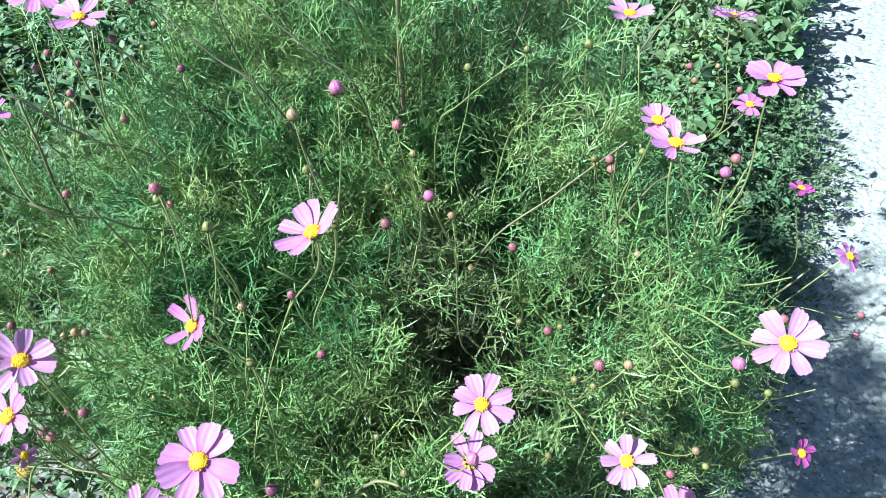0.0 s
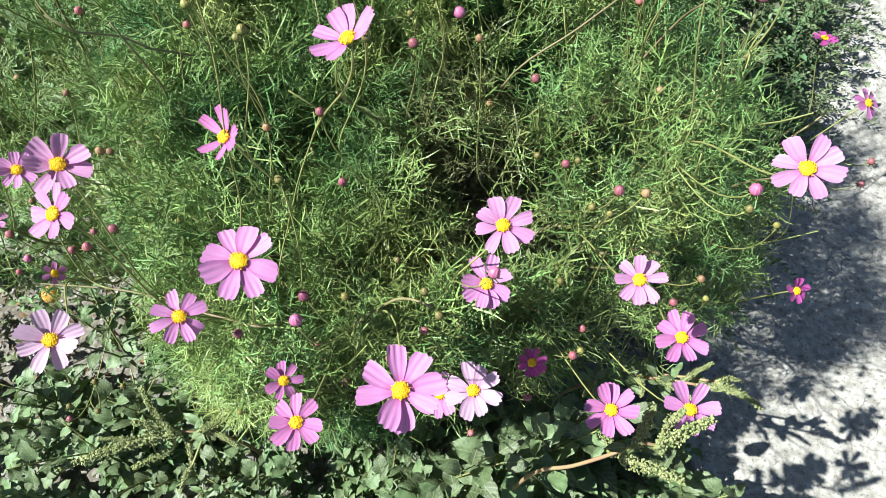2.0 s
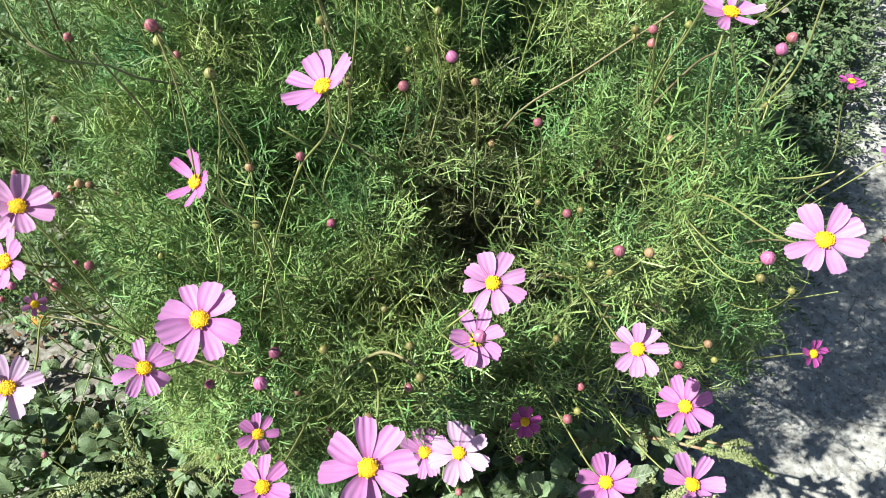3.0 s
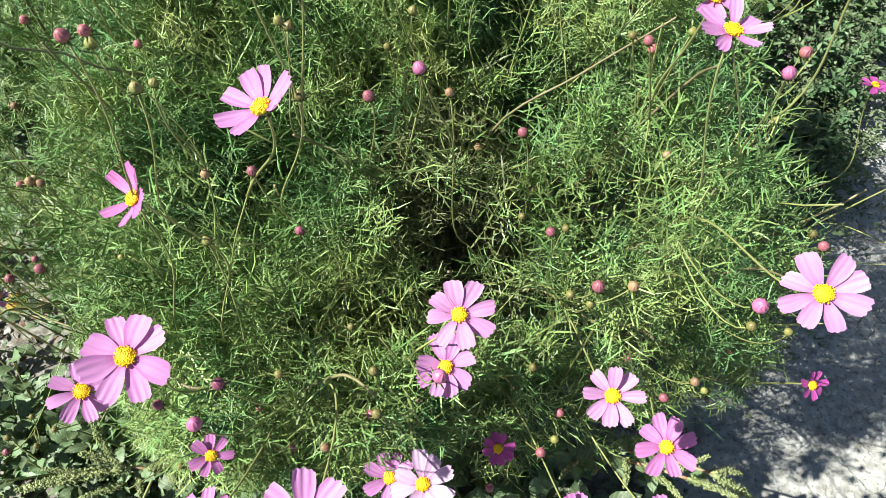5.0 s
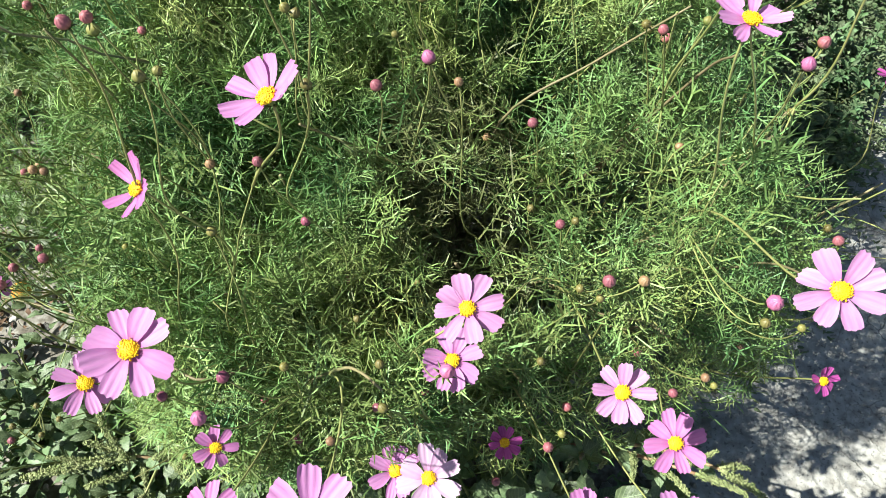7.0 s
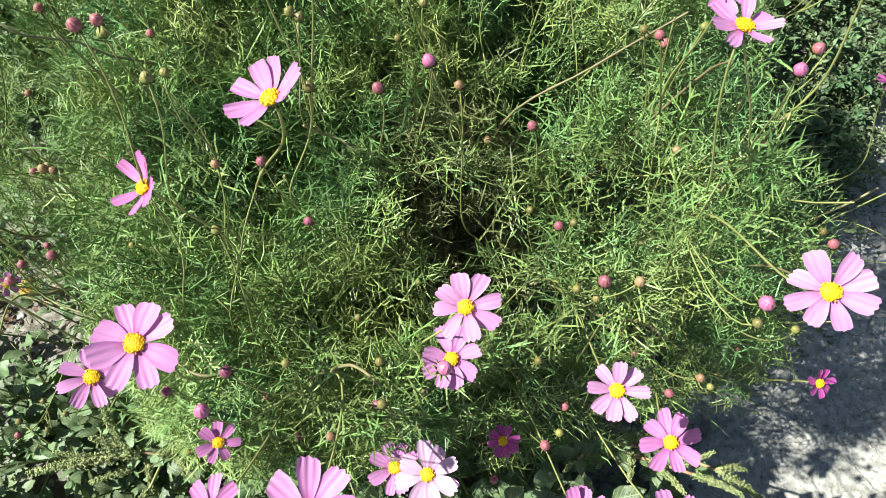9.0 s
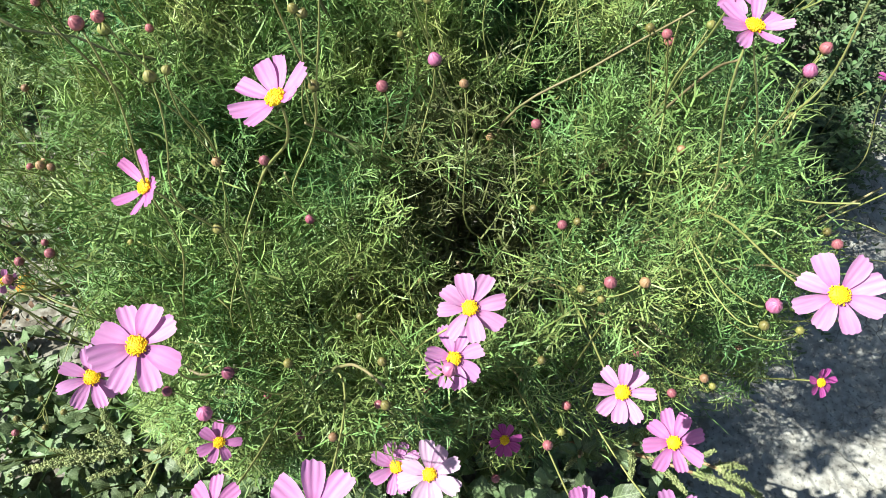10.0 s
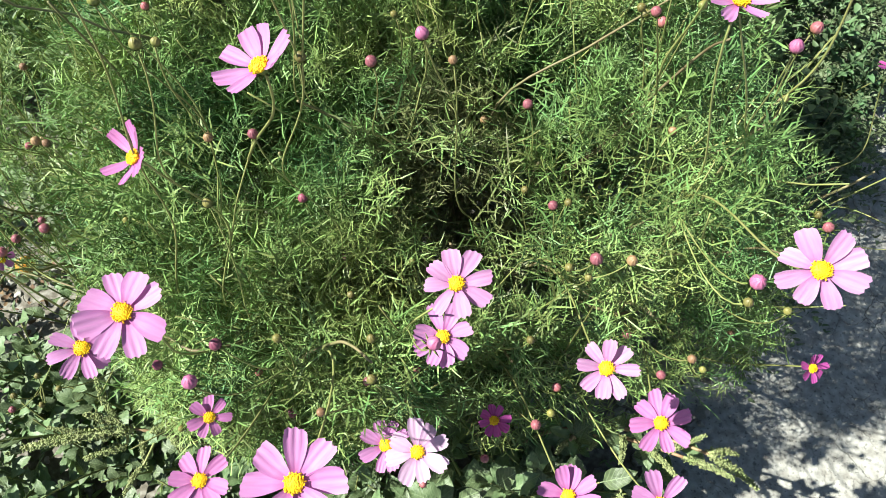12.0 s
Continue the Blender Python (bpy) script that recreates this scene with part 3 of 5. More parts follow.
def bud(plant, p, kind):
    rng = plant.rng
    n = Vector((rng.normal(0, 0.3), rng.normal(-0.1, 0.3), 1)).normalized()
    r = BUD_SIZE[kind] * rng.uniform(0.88, 1.12)
    p = np.array(p, float)
    plant.stalk(p - np.array(n) * r * 0.8, n, 0.0007)
    b = part("bud", BUD_MESHES[kind], plant.ob, Matrix.Translation(plant.local(p)) @ upright(n, rng.uniform(0, 45)) @ Matrix.Diagonal((r, r, r, 1)), BUD_LOOK[kind])
    part("calyx", SEPALS, b)


# ---- the large cosmos bush ----
LEFT_Y, LEFT_X = (0.40, 0.47, 0.56, 0.80, 1.00, 1.20, 1.45), (-0.10, -0.20, -0.31, -0.41, -0.43, -0.36, -0.15)
RIGHT_Y, RIGHT_X = (0.40, 0.53, 0.59, 0.70, 0.80, 0.95, 1.20, 1.45), (0.22, 0.47, 0.56, 0.66, 0.64, 0.58, 0.52, 0.35)


def side_of(x, y):
    """How far a spot lies within the bush's outline on the ground plan."""
    return min(x - float(np.interp(y, LEFT_Y, LEFT_X)), float(np.interp(y, RIGHT_Y, RIGHT_X)) - x)


def canopy(x, y):
    """The height of the foliage: rising to the back, sunk in the middle, rounded off at the sides."""
    z = 0.70 + 0.35 * (min(y, 1.2) - 0.72) - 0.5 * max(0.0, y - 1.25)
    z += 0.04 * min(1.0, max(0.0, (x - 0.3) / 0.15)) - 0.07 * math.exp(-((x - 0.16) / 0.18) ** 2 - ((y - 0.66) / 0.15) ** 2)
    z -= 0.12 * math.exp(-((x - 0.26) / 0.075) ** 2 - ((y - 0.98) / 0.15) ** 2)
    s = min(1.0, max(0.0, side_of(x, y) / 0.16))
    return z * (0.45 + 0.55 * math.sqrt(s * (2 - s)))


def front_of(p):
    """How far p lies behind the bush's sloping front."""
    foot = float(np.interp(p[0], (-0.2, 0.0, 0.15, 0.24, 0.32, 0.42, 0.6), (0.44, 0.43, 0.465, 0.535, 0.60, 0.63, 0.66)))
    return p[1] - foot - 0.22 * max(0.0, p[2] - 0.5) - 0.30 * max(0.0, 0.38 - p[2])


def depth(p):
    """How deep p lies in the foliage, negative outside."""
    return min(canopy(p[0], p[1]) - p[2], front_of(p), 0.8 * side_of(p[0], p[1]))


HOLE_A, HOLE_B = np.array((0.20, 0.69, 0.62)), np.array((0.15, 1.0, 0.05))


def hole_reach(p):
    """The distance of p from the axis of the dark hollow, and how far down along it."""
    u = min(1.0, max(0.0, float(np.dot(p - HOLE_A, HOLE_B - HOLE_A) / np.dot(HOLE_B - HOLE_A, HOLE_B - HOLE_A))))
    return np.linalg.norm(p - HOLE_A - u * (HOLE_B - HOLE_A)), u


def in_bush(p):
    if depth(p) < 0.030 * noise.noise((p[0] * 9, p[1] * 9, p[2] * 9)):
        return False
    r, u = hole_reach(p)
    return r > 0.030 * (1 - u) + 0.012


bush = Cosmos((0.14, 0.97, 0.0), "large bushy cosmos plant in full pink bloom beside the path", 11)
bush.shelter = front_of
main = bezier((0.14, 0.97, -0.02), (0.130, 0.96, 0.35), (0.105, 0.98, 0.75), (0.136, 1.03, 1.05), 16)
bush.stem(main, 0.0080, 0.0022, "main_stem", WOODY)
for q, t in zip(main[5:], np.gradient(main, axis=0)[5:]):
    bush.samples.append((q, t / np.linalg.norm(t)))
bush.dress(main, lambda p: in_bush(p) or (p[2] > 0.8 and math.hypot(p[0] - 0.13, p[1] - 1.03) < 0.055), 0.35, gap=0.10)
for k in range(64):
    az, r = k * 2.39996 + 0.4, math.sqrt((k + 0.5) / 64)
    x, y = 0.12 + 0.56 * r * math.cos(az), 0.93 + 0.54 * r * math.sin(az)
    if side_of(x, y) < 0.02 or y < 0.46:
        continue
    tip = (x, y, canopy(x, y) * bush.rng.uniform(0.86, 0.98))
    pts = bush.branch(bush.rng.uniform(0.04, 0.22), tip, bush.rng.uniform(0.0032, 0.0046))
    bush.dress(pts, in_bush, 0.40, gap=0.105)
for tip in ((0.10, 0.47, 0.46), (0.36, 0.60, 0.46), (0.20, 0.51, 0.38), (0.30, 0.58, 0.42), (0.44, 0.66, 0.50), (0.02, 0.47, 0.40), (0.27, 0.55, 0.30), (0.52, 0.72, 0.44),
            (-0.14, 0.49, 0.42), (0.12, 0.48, 0.30), (0.31, 0.61, 0.36), (0.04, 0.46, 0.30), (-0.24, 0.58, 0.40), (0.82, 1.08, 0.30)):
    pts = bush.branch(0.06, tip, 0.0044)
    bush.dress(pts, in_bush, 0.3, gap=0.08)


def airy(p):
    """The share of leaves that stays: the side towards the path is thin enough for sun flecks."""
    reach = hole_reach(np.array(p[:3]))[0]
    if p[0] > 0.34 and p[2] < 0.26:
        return 0.12
    thin = 0.36 if reach < 0.09 else 0.55 if reach < 0.13 else 1.0
    if min(float(np.min(np.linalg.norm(way - p[:3], axis=1))) for way in BARE) < 0.03:
        thin *= 0.3
    outer = front_of(p) < 0.045
    if p[0] > 0.05 and p[2] < 0.46 and p[1] < 0.62 and not outer:
        thin *= 0.4
    if p[0] > 0.28 and not (outer and p[2] > 0.3):
        thin *= float(np.interp(p[1] + 0.15 * p[2], (0.76, 0.84), (0.22 if canopy(p[0], p[1]) - p[2] > 0.05 else 0.5, 1.0)))
    if p[0] < 0.0:
        thin *= min(1.0, max(0.25, 0.78 + 1.6 * noise.noise((p[0] * 15, p[1] * 15, p[2] * 15))))
    return thin * float(np.interp(p[0], (0.17, 0.40), (1.0, float(np.interp(p[1], (0.66, 0.82), (0.34, 0.62)))))) * float(np.interp(depth(p[:3]), (0.03, 0.13), (1.0, float(np.interp(p[0], (0.1, 0.35), (0.8, 0.15))))))


def leafy_shell(plant, count):
    """Leaves crowded in the sunlit outer layer of the bush, fewer within."""
    rng, made = plant.rng, 0
    while made < count:
        p = np.array((rng.uniform(-0.5, 0.75), rng.uniform(0.40, 1.5), rng.uniform(0.10, 1.0)))
        d = depth(p)
        stray = p[0] > 0.26 and p[2] > 0.30 and -0.09 < front_of(p) < 0 and canopy(p[0], p[1]) - p[2] > 0.02 and side_of(p[0], p[1]) > 0.02 and rng.uniform() < 0.35
        if stray:
            d = 0.0
        if d < -0.02 or rng.uniform() > math.exp(-max(0.0, d) / 0.068) * min(1.0, 0.35 + p[2] / 0.5):
            continue
        if rng.uniform() > 0.74 + 1.5 * noise.noise((p[0] * 11, p[1] * 11, p[2] * 11 + 3)) + 0.7 * noise.noise((p[0] * 27, p[1] * 27, p[2] * 27 + 7)):
            continue
        if not stray and not in_bush(p):
            continue
        out = np.array([depth(p - e) - depth(p + e) for e in np.eye(3) * 0.02])
        way = 0.55 * out / (np.linalg.norm(out) + 1e-9) + rng.normal(0, 0.55, 3) + (0, 0, 0.25)
        way /= np.linalg.norm(way)
        size = rng.uniform(0.055, 0.105)
        plant.leaves.append((*(p - way * size * 0.55), *way, size))
        made += 1


leafy_shell(bush, 8400)
# the loose crown: long straight branches that fan out from the main stem behind the bush
def in_crown(p):
    return p[2] < 1.09 and math.hypot(p[0] - 0.12, (p[1] - 1.16) * 1.2) < 0.52


for z0, tip, r in ((0.42, (-0.36, 1.06, 0.95), 0.0030), (0.50, (-0.26, 1.18, 1.00), 0.0034), (0.40, (-0.16, 1.24, 1.03), 0.0036), (0.55, (-0.08, 1.12, 1.06), 0.0028),
                   (0.52, (0.00, 1.28, 1.02), 0.0026), (0.60, (0.20, 1.16, 1.08), 0.0026), (0.48, (0.28, 1.30, 1.03), 0.0030), (0.50, (0.38, 1.20, 1.01), 0.0032),
                   (0.44, (0.47, 1.16, 0.98), 0.0030), (0.38, (0.54, 1.08, 0.93), 0.0028), (0.66, (0.07, 1.18, 1.08), 0.0022), (0.45, (0.14, 1.38, 0.98), 0.0028),
                   (0.36, (-0.38, 0.90, 0.92), 0.0030), (0.34, (-0.30, 0.76, 0.86), 0.0028)):
    pts = bush.branch(z0, tip, r, -0.25, CANE)
    bush.dress(pts, in_crown, 0.40, (0.05, 0.12), 0.19, (0.05, 0.085))
# branches that lie open on the outside of the bush
BARE = [main[9:]]
# right branches bright STALK, left mostly dark CANE: lit and shaded sides as colour
for r, material, points in (
    (0.0015, STALK, ((0.121, 0.990, 0.877), (0.168, 1.000, 0.954), (0.217, 1.020, 1.008))),
    (0.0015, STALK, ((0.170, 0.920, 0.800), (0.209, 0.900, 0.880), (0.285, 0.880, 0.959))),
    (0.0015, STALK, ((0.263, 0.900, 0.805), (0.291, 0.880, 0.865), (0.356, 0.900, 0.949))),
    (0.0014, STALK, ((0.130, 1.020, 0.949), (0.157, 1.060, 0.969), (0.222, 1.120, 1.029))),
    (0.0014, STALK, ((0.155, 1.000, 0.883), (0.213, 1.080, 0.970), (0.266, 1.160, 1.028))),
    (0.0024, CANE, ((0.080, 0.930, 0.861), (0.021, 0.950, 0.927), (-0.056, 0.980, 0.990))),
    (0.0024, CANE, ((-0.012, 0.880, 0.883), (-0.083, 0.900, 0.958), (-0.133, 0.920, 1.004))),
    (0.0020, CANE, ((-0.095, 1.000, 0.895), (-0.111, 1.050, 0.981), (-0.105, 1.050, 1.011))),
    (0.0013, STALK, ((-0.105, 1.050, 1.011), (-0.092, 1.080, 1.038), (-0.071, 1.100, 1.085))),
    (0.0020, CANE, ((0.077, 1.020, 0.912), (0.029, 1.040, 0.959), (-0.014, 1.100, 1.032))),
):
    pts = bush.open_branch(points, r, material)
    bush.dress(pts, in_crown, 0.55, gap=0.045, leaf=(0.04, 0.07), twigs=False)
for r, points in (
    (0.0023, ((0.230, 0.826, 0.680), (0.326, 0.844, 0.770), (0.403, 0.828, 0.870))),
    (0.0027, ((0.365, 0.827, 0.620), (0.395, 0.825, 0.700), (0.437, 0.819, 0.800), (0.445, 0.780, 0.860))),
    (0.0027, ((0.476, 0.764, 0.550), (0.487, 0.763, 0.660), (0.529, 0.806, 0.760))),
    (0.0022, ((0.488, 0.708, 0.580), (0.530, 0.669, 0.680), (0.510, 0.560, 0.840))),
    (0.0026, ((0.562, 0.779, 0.550), (0.618, 0.763, 0.660), (0.648, 0.770, 0.700))),
    (0.0030, ((-0.031, 0.477, 0.450), (0.024, 0.506, 0.550), (0.092, 0.510, 0.640), (0.122, 0.498, 0.680), (0.153, 0.474, 0.710))),
    (0.0027, ((-0.212, 0.781, 0.620), (-0.209, 0.765, 0.740), (-0.219, 0.748, 0.860))),
    (0.0032, ((0.093, 0.802, 0.600), (0.042, 0.765, 0.700), (0.030, 0.720, 0.780))),
    (0.0024, ((-0.037, 0.502, 0.600), (-0.120, 0.505, 0.600), (-0.276, 0.564, 0.550), (-0.445, 0.599, 0.500))),
):
    pts = bush.open_branch(points, r)
    BARE.append(pts[8:])
    bush.dress(pts, in_bush, 0.35, gap=0.10)
for r, points in (
    (0.0017, ((-0.108, 0.560, 0.55), (-0.066, 0.572, 0.750), (-0.042, 0.560, 0.870))),
    (0.0015, ((-0.054, 0.560, 0.56), (-0.011, 0.584, 0.740), (0.039, 0.608, 0.862))),
    (0.0014, ((-0.062, 0.640, 0.60), (-0.046, 0.641, 0.730), (-0.037, 0.649, 0.795))),
    (0.0017, ((0.531, 0.780, 0.55), (0.477, 0.735, 0.800), (0.420, 0.707, 0.955))),
):
    bush.open_branch(points, r, STALK)
bush.grow_leaves(300, lambda p: p[1] < 0.72 and p[2] > 0.45, airy, np.array((0.17, 0.80, 0.34, 0.13, 0.20, 0.34)))

# flowers and buds of the bush
bloom(bush, (0.093, 0.575, 0.996), 62, (-0.26, -0.10, 0.95), 8, 1.0, "pink", 25, 0.30, (6,))
bloom(bush, (-0.038, 0.558, 0.891), 56, (-0.40, -0.30, 0.86), 8, 0.9, "rose", 0, 0.45, (4,))
bloom(bush, (-0.004, 0.432, 0.878), 72, (0.10, -0.29, 0.94), 8, 1.06, "pink", 35, 0.06)
bloom(bush, (-0.101, 0.433, 0.758), 62, (0.29, -0.23, 0.93), 8, 0.85, "pink")
bloom(bush, (0.137, 0.342, 0.815), 82, (0.09, -0.19, 0.98), 8, 1.0, "pink", 15)
bloom(bush, (0.227, 0.535, 0.781), 68, (-0.00, -0.35, 0.94), 8, 1.0, "pale", 18, 0.08)
bloom(bush, (0.364, 0.480, 0.770), 57, (-0.14, -0.29, 0.95), 8, 0.95, "pale", 40)
bloom(bush, (0.497, 0.539, 0.879), 67, (-0.20, -0.37, 0.90), 8, 1.0, "pale", 20, 0.08)
bloom(bush, (0.442, 0.480, 0.630), 67, (-0.17, -0.24, 0.95), 8, 0.95, "rose", 15)
bloom(bush, (0.358, 0.399, 0.604), 69, (-0.11, -0.18, 0.98), 8, 0.95, "rose")
bloom(bush, (0.652, 0.613, 0.502), 42, (0.35, -0.50, 0.80), 7, 1.0, "magenta")
bloom(bush, (0.020, 0.345, 0.700), 61, (0.18, -0.15, 0.97), 8, 0.95, "rose")
bloom(bush, (0.212, 0.524, 0.671), 72, (0.01, -0.29, 0.96), 8, 0.95, "pink")
bloom(bush, (-0.182, 0.517, 0.899), 63, (0.34, -0.35, 0.87), 7, 1.1, "pale")
bloom(bush, (-0.160, 0.457, 0.909), 56, (-0.30, -0.30, 0.90), 7, 1.0, "pink")
bloom(bush, (0.2745, 0.480, 0.538), 41, (-0.10, -0.25, 0.96), 8, 1.0, "magenta")
bloom(bush, (-0.023, 0.417, 0.621), 48, (0.40, -0.40, 0.80), 7, 1.0, "rose")
bloom(bush, (0.157, 0.431, 0.549), 66, (0.05, -0.19, 0.98), 8, 0.9, "pink")
bloom(bush, (0.199, 0.420, 0.596), 73, (0.02, -0.20, 0.98), 8, 1.0, "white")
bloom(bush, (0.455, 0.410, 0.580), 72, (0.05, -0.15, 0.99), 7, 1.0, "pink")
bloom(bush, (0.821, 1.139, 0.484), 50, (0.05, 0.10, 0.99), 7, 1.0, "magenta")
bloom(bush, (0.752, 0.850, 0.628), 50, (0.45, -0.30, 0.84), 7, 1.0, "rose")
bloom(bush, (0.408, 0.749, 0.962), 45, (0.05, -0.15, 0.99), 8, 1.0, "pink")
bloom(bush, (0.416, 0.706, 0.968), 60, (0.08, 0.05, 1.00), 7, 0.9, "pink")
bloom(bush, (0.548, 0.831, 0.948), 70, (0.08, 0.05, 1.00), 8, 1.1, "pink")
bloom(bush, (0.632, 1.046, 0.750), 49, (0.05, -0.15, 0.99), 8, 1.0, "rose")
bloom(bush, (0.401, 0.908, 0.987), 57, (0.08, 0.05, 1.00), 7, 1.0, "pink")
bloom(bush, (0.597, 1.113, 0.857), 70, (0.10, 0.25, 0.97), 8, 1.1, "pink")
bloom(bush, (0.526, 1.260, 1.000), 67, (0.08, 0.05, 1.00), 6, 1.0, "pink")
bloom(bush, (-0.208, 0.831, 1.083), 55, (0.30, -0.45, 0.80), 7, 1.0, "rose")
bloom(bush, (-0.225, 0.906, 1.011), 68, (0.05, -0.15, 0.99), 7, 0.95, "pink")
bloom(bush, (-0.318, 0.801, 0.956), 54, (0.45, -0.30, 0.84), 7, 0.9, "rose")
bloom(bush, (-0.306, 0.587, 0.796), 44, (0.37, -0.34, 0.86), 8, 1.0, "pink")
bloom(bush, (0.326, 1.366, 1.000), 63, (0.08, 0.05, 1.00), 8, 1.0, "pink")
bloom(bush, (0.388, 1.363, 1.000), 61, (0.08, 0.05, 1.00), 8, 1.0, "pink")
bloom(bush, (0.475, 1.443, 0.930), 58, (0.08, 0.05, 1.00), 7, 0.9, "magenta")
bloom(bush, (0.634, 1.395, 0.850), 65, (0.08, 0.05, 1.00), 7, 0.8, "rose")
bloom(bush, (0.302, 1.257, 0.850), 41, (0.77, -0.31, 0.56), 5, 0.8, "rose")
for p in ((-0.06, 0.637, 0.993), (0.132, 0.682, 0.893), (0.118, 1.03, 1.07), (0.146, 1.03, 1.10), (0.449, 0.543, 0.596), (0.342, 0.53, 0.539), (0.319, 0.467, 0.599), (0.269, 0.439, 0.522), (0, 0.484, 0.578), (0.369, 0.759, 0.904), (0.519, 0.794, 0.869), (0.18, 0.515, 0.579), (0.172, 0.49, 0.539), (0.268, 0.757, 0.768), (0.308, 0.676, 0.705), (0.345, 0.564, 0.806), (0.042, 0.607, 0.873), (0.146, 0.759, 0.959), (-0.297, 0.924, 0.896), (-0.02, 0.575, 1.05), (-0.167, 0.813, 0.8), (0.41, 0.584, 0.6), (0.593, 0.692, 0.7), (-0.326, 0.63, 0.6), (0.749, 0.768, 0.6), (0.197, 0.411, 0.45), (0.141, 0.472, 0.65), (0.13, 1.221, 1.02), (0.204, 1.05, 0.95), (-0.272, 1.116, 0.92),):
    bud(bush, p, "pink")
for p in ((-0.208, 1.303, 0.9), (0.276, 1.457, 0.95), (0.171, 1.54, 0.9), (0.237, 1.543, 0.9), (0.488, 1.442, 0.9), (0.54, 1.415, 0.8), (0.56, 1.404, 0.8), (0.446, 1.187, 0.85), (0.541, 1.077, 0.8), (0.657, 1.152, 0.7), (0.397, 0.858, 0.8), (0.792, 0.803, 0.5), (-0.228, 0.518, 0.75), (-0.237, 0.573, 0.7), (-0.314, 0.838, 0.8),):
    bud(bush, p, "pink")
for p in ((-0.065, 0.641, 0.976), (-0.029, 0.638, 0.94), (0.052, 0.721, 0.935), (0.346, 0.574, 0.749), (0.327, 0.582, 0.749), (-0.008, 0.569, 0.811), (0.103, 0.563, 0.655), (-0.194, 0.628, 0.635), (0.163, 0.448, 0.744), (0.302, 0.543, 0.647), (0.338, 0.498, 0.54), (0.366, 0.822, 0.85), (0.466, 0.535, 0.819), (0.534, 0.576, 0.728), (0.056, 0.484, 0.711), (0.006, 0.578, 1.003), (0.219, 0.876, 0.947), (0.112, 0.835, 0.8), (0.324, 0.685, 0.7), (0.276, 0.708, 0.68), (0.096, 0.628, 0.95), (0.153, 0.639, 0.6), (0.141, 0.508, 0.68), (0.507, 0.573, 0.55), (0.424, 0.832, 0.85), (0.538, 0.815, 0.75), (0.584, 0.706, 0.7), (-0.126, 0.43, 0.45),):
    bud(bush, p, "olive")
for p in ((0.218, 1.02, 1.013), (0.286, 0.88, 0.965), (0.358, 0.90, 0.956), (0.268, 1.16, 1.034), (-0.07, 1.10, 1.091), (-0.277, 0.446, 0.5), (0.097, 1.198, 0.98), (0.201, 1.043, 0.92), (0.156, 0.782, 0.9), (0.045, 0.752, 0.9), (-0.248, 1.054, 0.88), (0.379, 0.869, 0.8),):
    bud(bush, p, "olive")
for p in ((0.199, 0.708, 0.876), (0.215, 0.819, 0.656), (0.381, 0.584, 0.774), (0.463, 0.539, 0.667), (0.421, 0.756, 0.75), (0.106, 0.429, 0.67), (-0.036, 0.646, 0.803), (0.085, 0.626, 1.077), (-0.252, 0.85, 0.932), (-0.205, 0.865, 0.897), (0.557, 0.645, 0.5), (-0.254, 0.652, 0.75), (-0.232, 1.08, 0.9), (-0.284, 1.721, 0.85), (0.61, 1.148, 0.75), (0.566, 1.112, 0.75), (-0.241, 0.651, 0.75),):
    bud(bush, p, "tan")
for p in ((0.027, 0.664, 0.677), (0.07, 0.636, 0.596), (0.031, 0.446, 0.786), (-0.063, 0.446, 0.689), (-0.193, 0.899, 0.987), (0.028, 0.461, 0.5), (-0.16, 0.966, 0.9),):
    bud(bush, p, "dark")
for p in ((0.466, 0.694, 0.941), (0.218, 0.472, 0.794), (0.18, 0.679, 0.934), (0.467, 0.544, 0.839), (0.039, 0.401, 0.827), (0.119, 0.645, 1.087),):
    bud(bush, p, "big")


# ---- a thinner cosmos plant at the left ----
def in_side(p):
    x, y, z = (p[0] + 0.56) / 0.2, (p[1] - 0.95) / 0.35, (p[2] - 0.42) / 0.4
    return x * x + y * y + z * z < 1.0


side = Cosmos((-0.56, 0.95, 0.0), "thin leggy cosmos plant with a few pink flowers among weeds", 5)
for z0, tip in ((0.02, (-0.50, 0.80, 0.70)), (0.02, (-0.60, 1.15, 0.76)), (0.05, (-0.46, 1.3, 0.78)), (0.03, (-0.58, 0.72, 0.46)), (0.04, (-0.36, 0.58, 0.55)), (0.03, (-0.45, 1.02, 0.82))):
    pts = side.branch(z0, tip, 0.0042)
    side.dress(pts, in_side, 0.3, gap=0.11, leaf=(0.05, 0.08))
side.grow_leaves(60, lambda p: p[1] < 1.0)
bloom(side, (-0.226, 0.404, 0.758), 70, (0.25, -0.35, 0.90), 8, 0.95, "white", 35, 0.2)
bloom(side, (-0.453, 1.440, 0.900), 68, (0.08, 0.05, 1.00), 8, 1.0, "rose")
bloom(side, (-0.476, 1.050, 0.950), 71, (0.05, -0.15, 0.99), 8, 0.9, "pink")
bloom(side, (-0.632, 1.128, 0.800), 55, (0.05, -0.15, 0.99), 7, 1.0, "rose")
bloom(side, (-0.489, 0.899, 0.765), 35, (0.41, -0.46, 0.79), 7, 1.0, "rose")
bloom(side, (-0.568, 0.713, 0.491), 48, (0.45, -0.30, 0.84), 6, 1.0, "rose")
bloom(side, (-0.395, 0.590, 0.550), 37, (0.77, -0.31, 0.56), 6, 1.0, "rose")
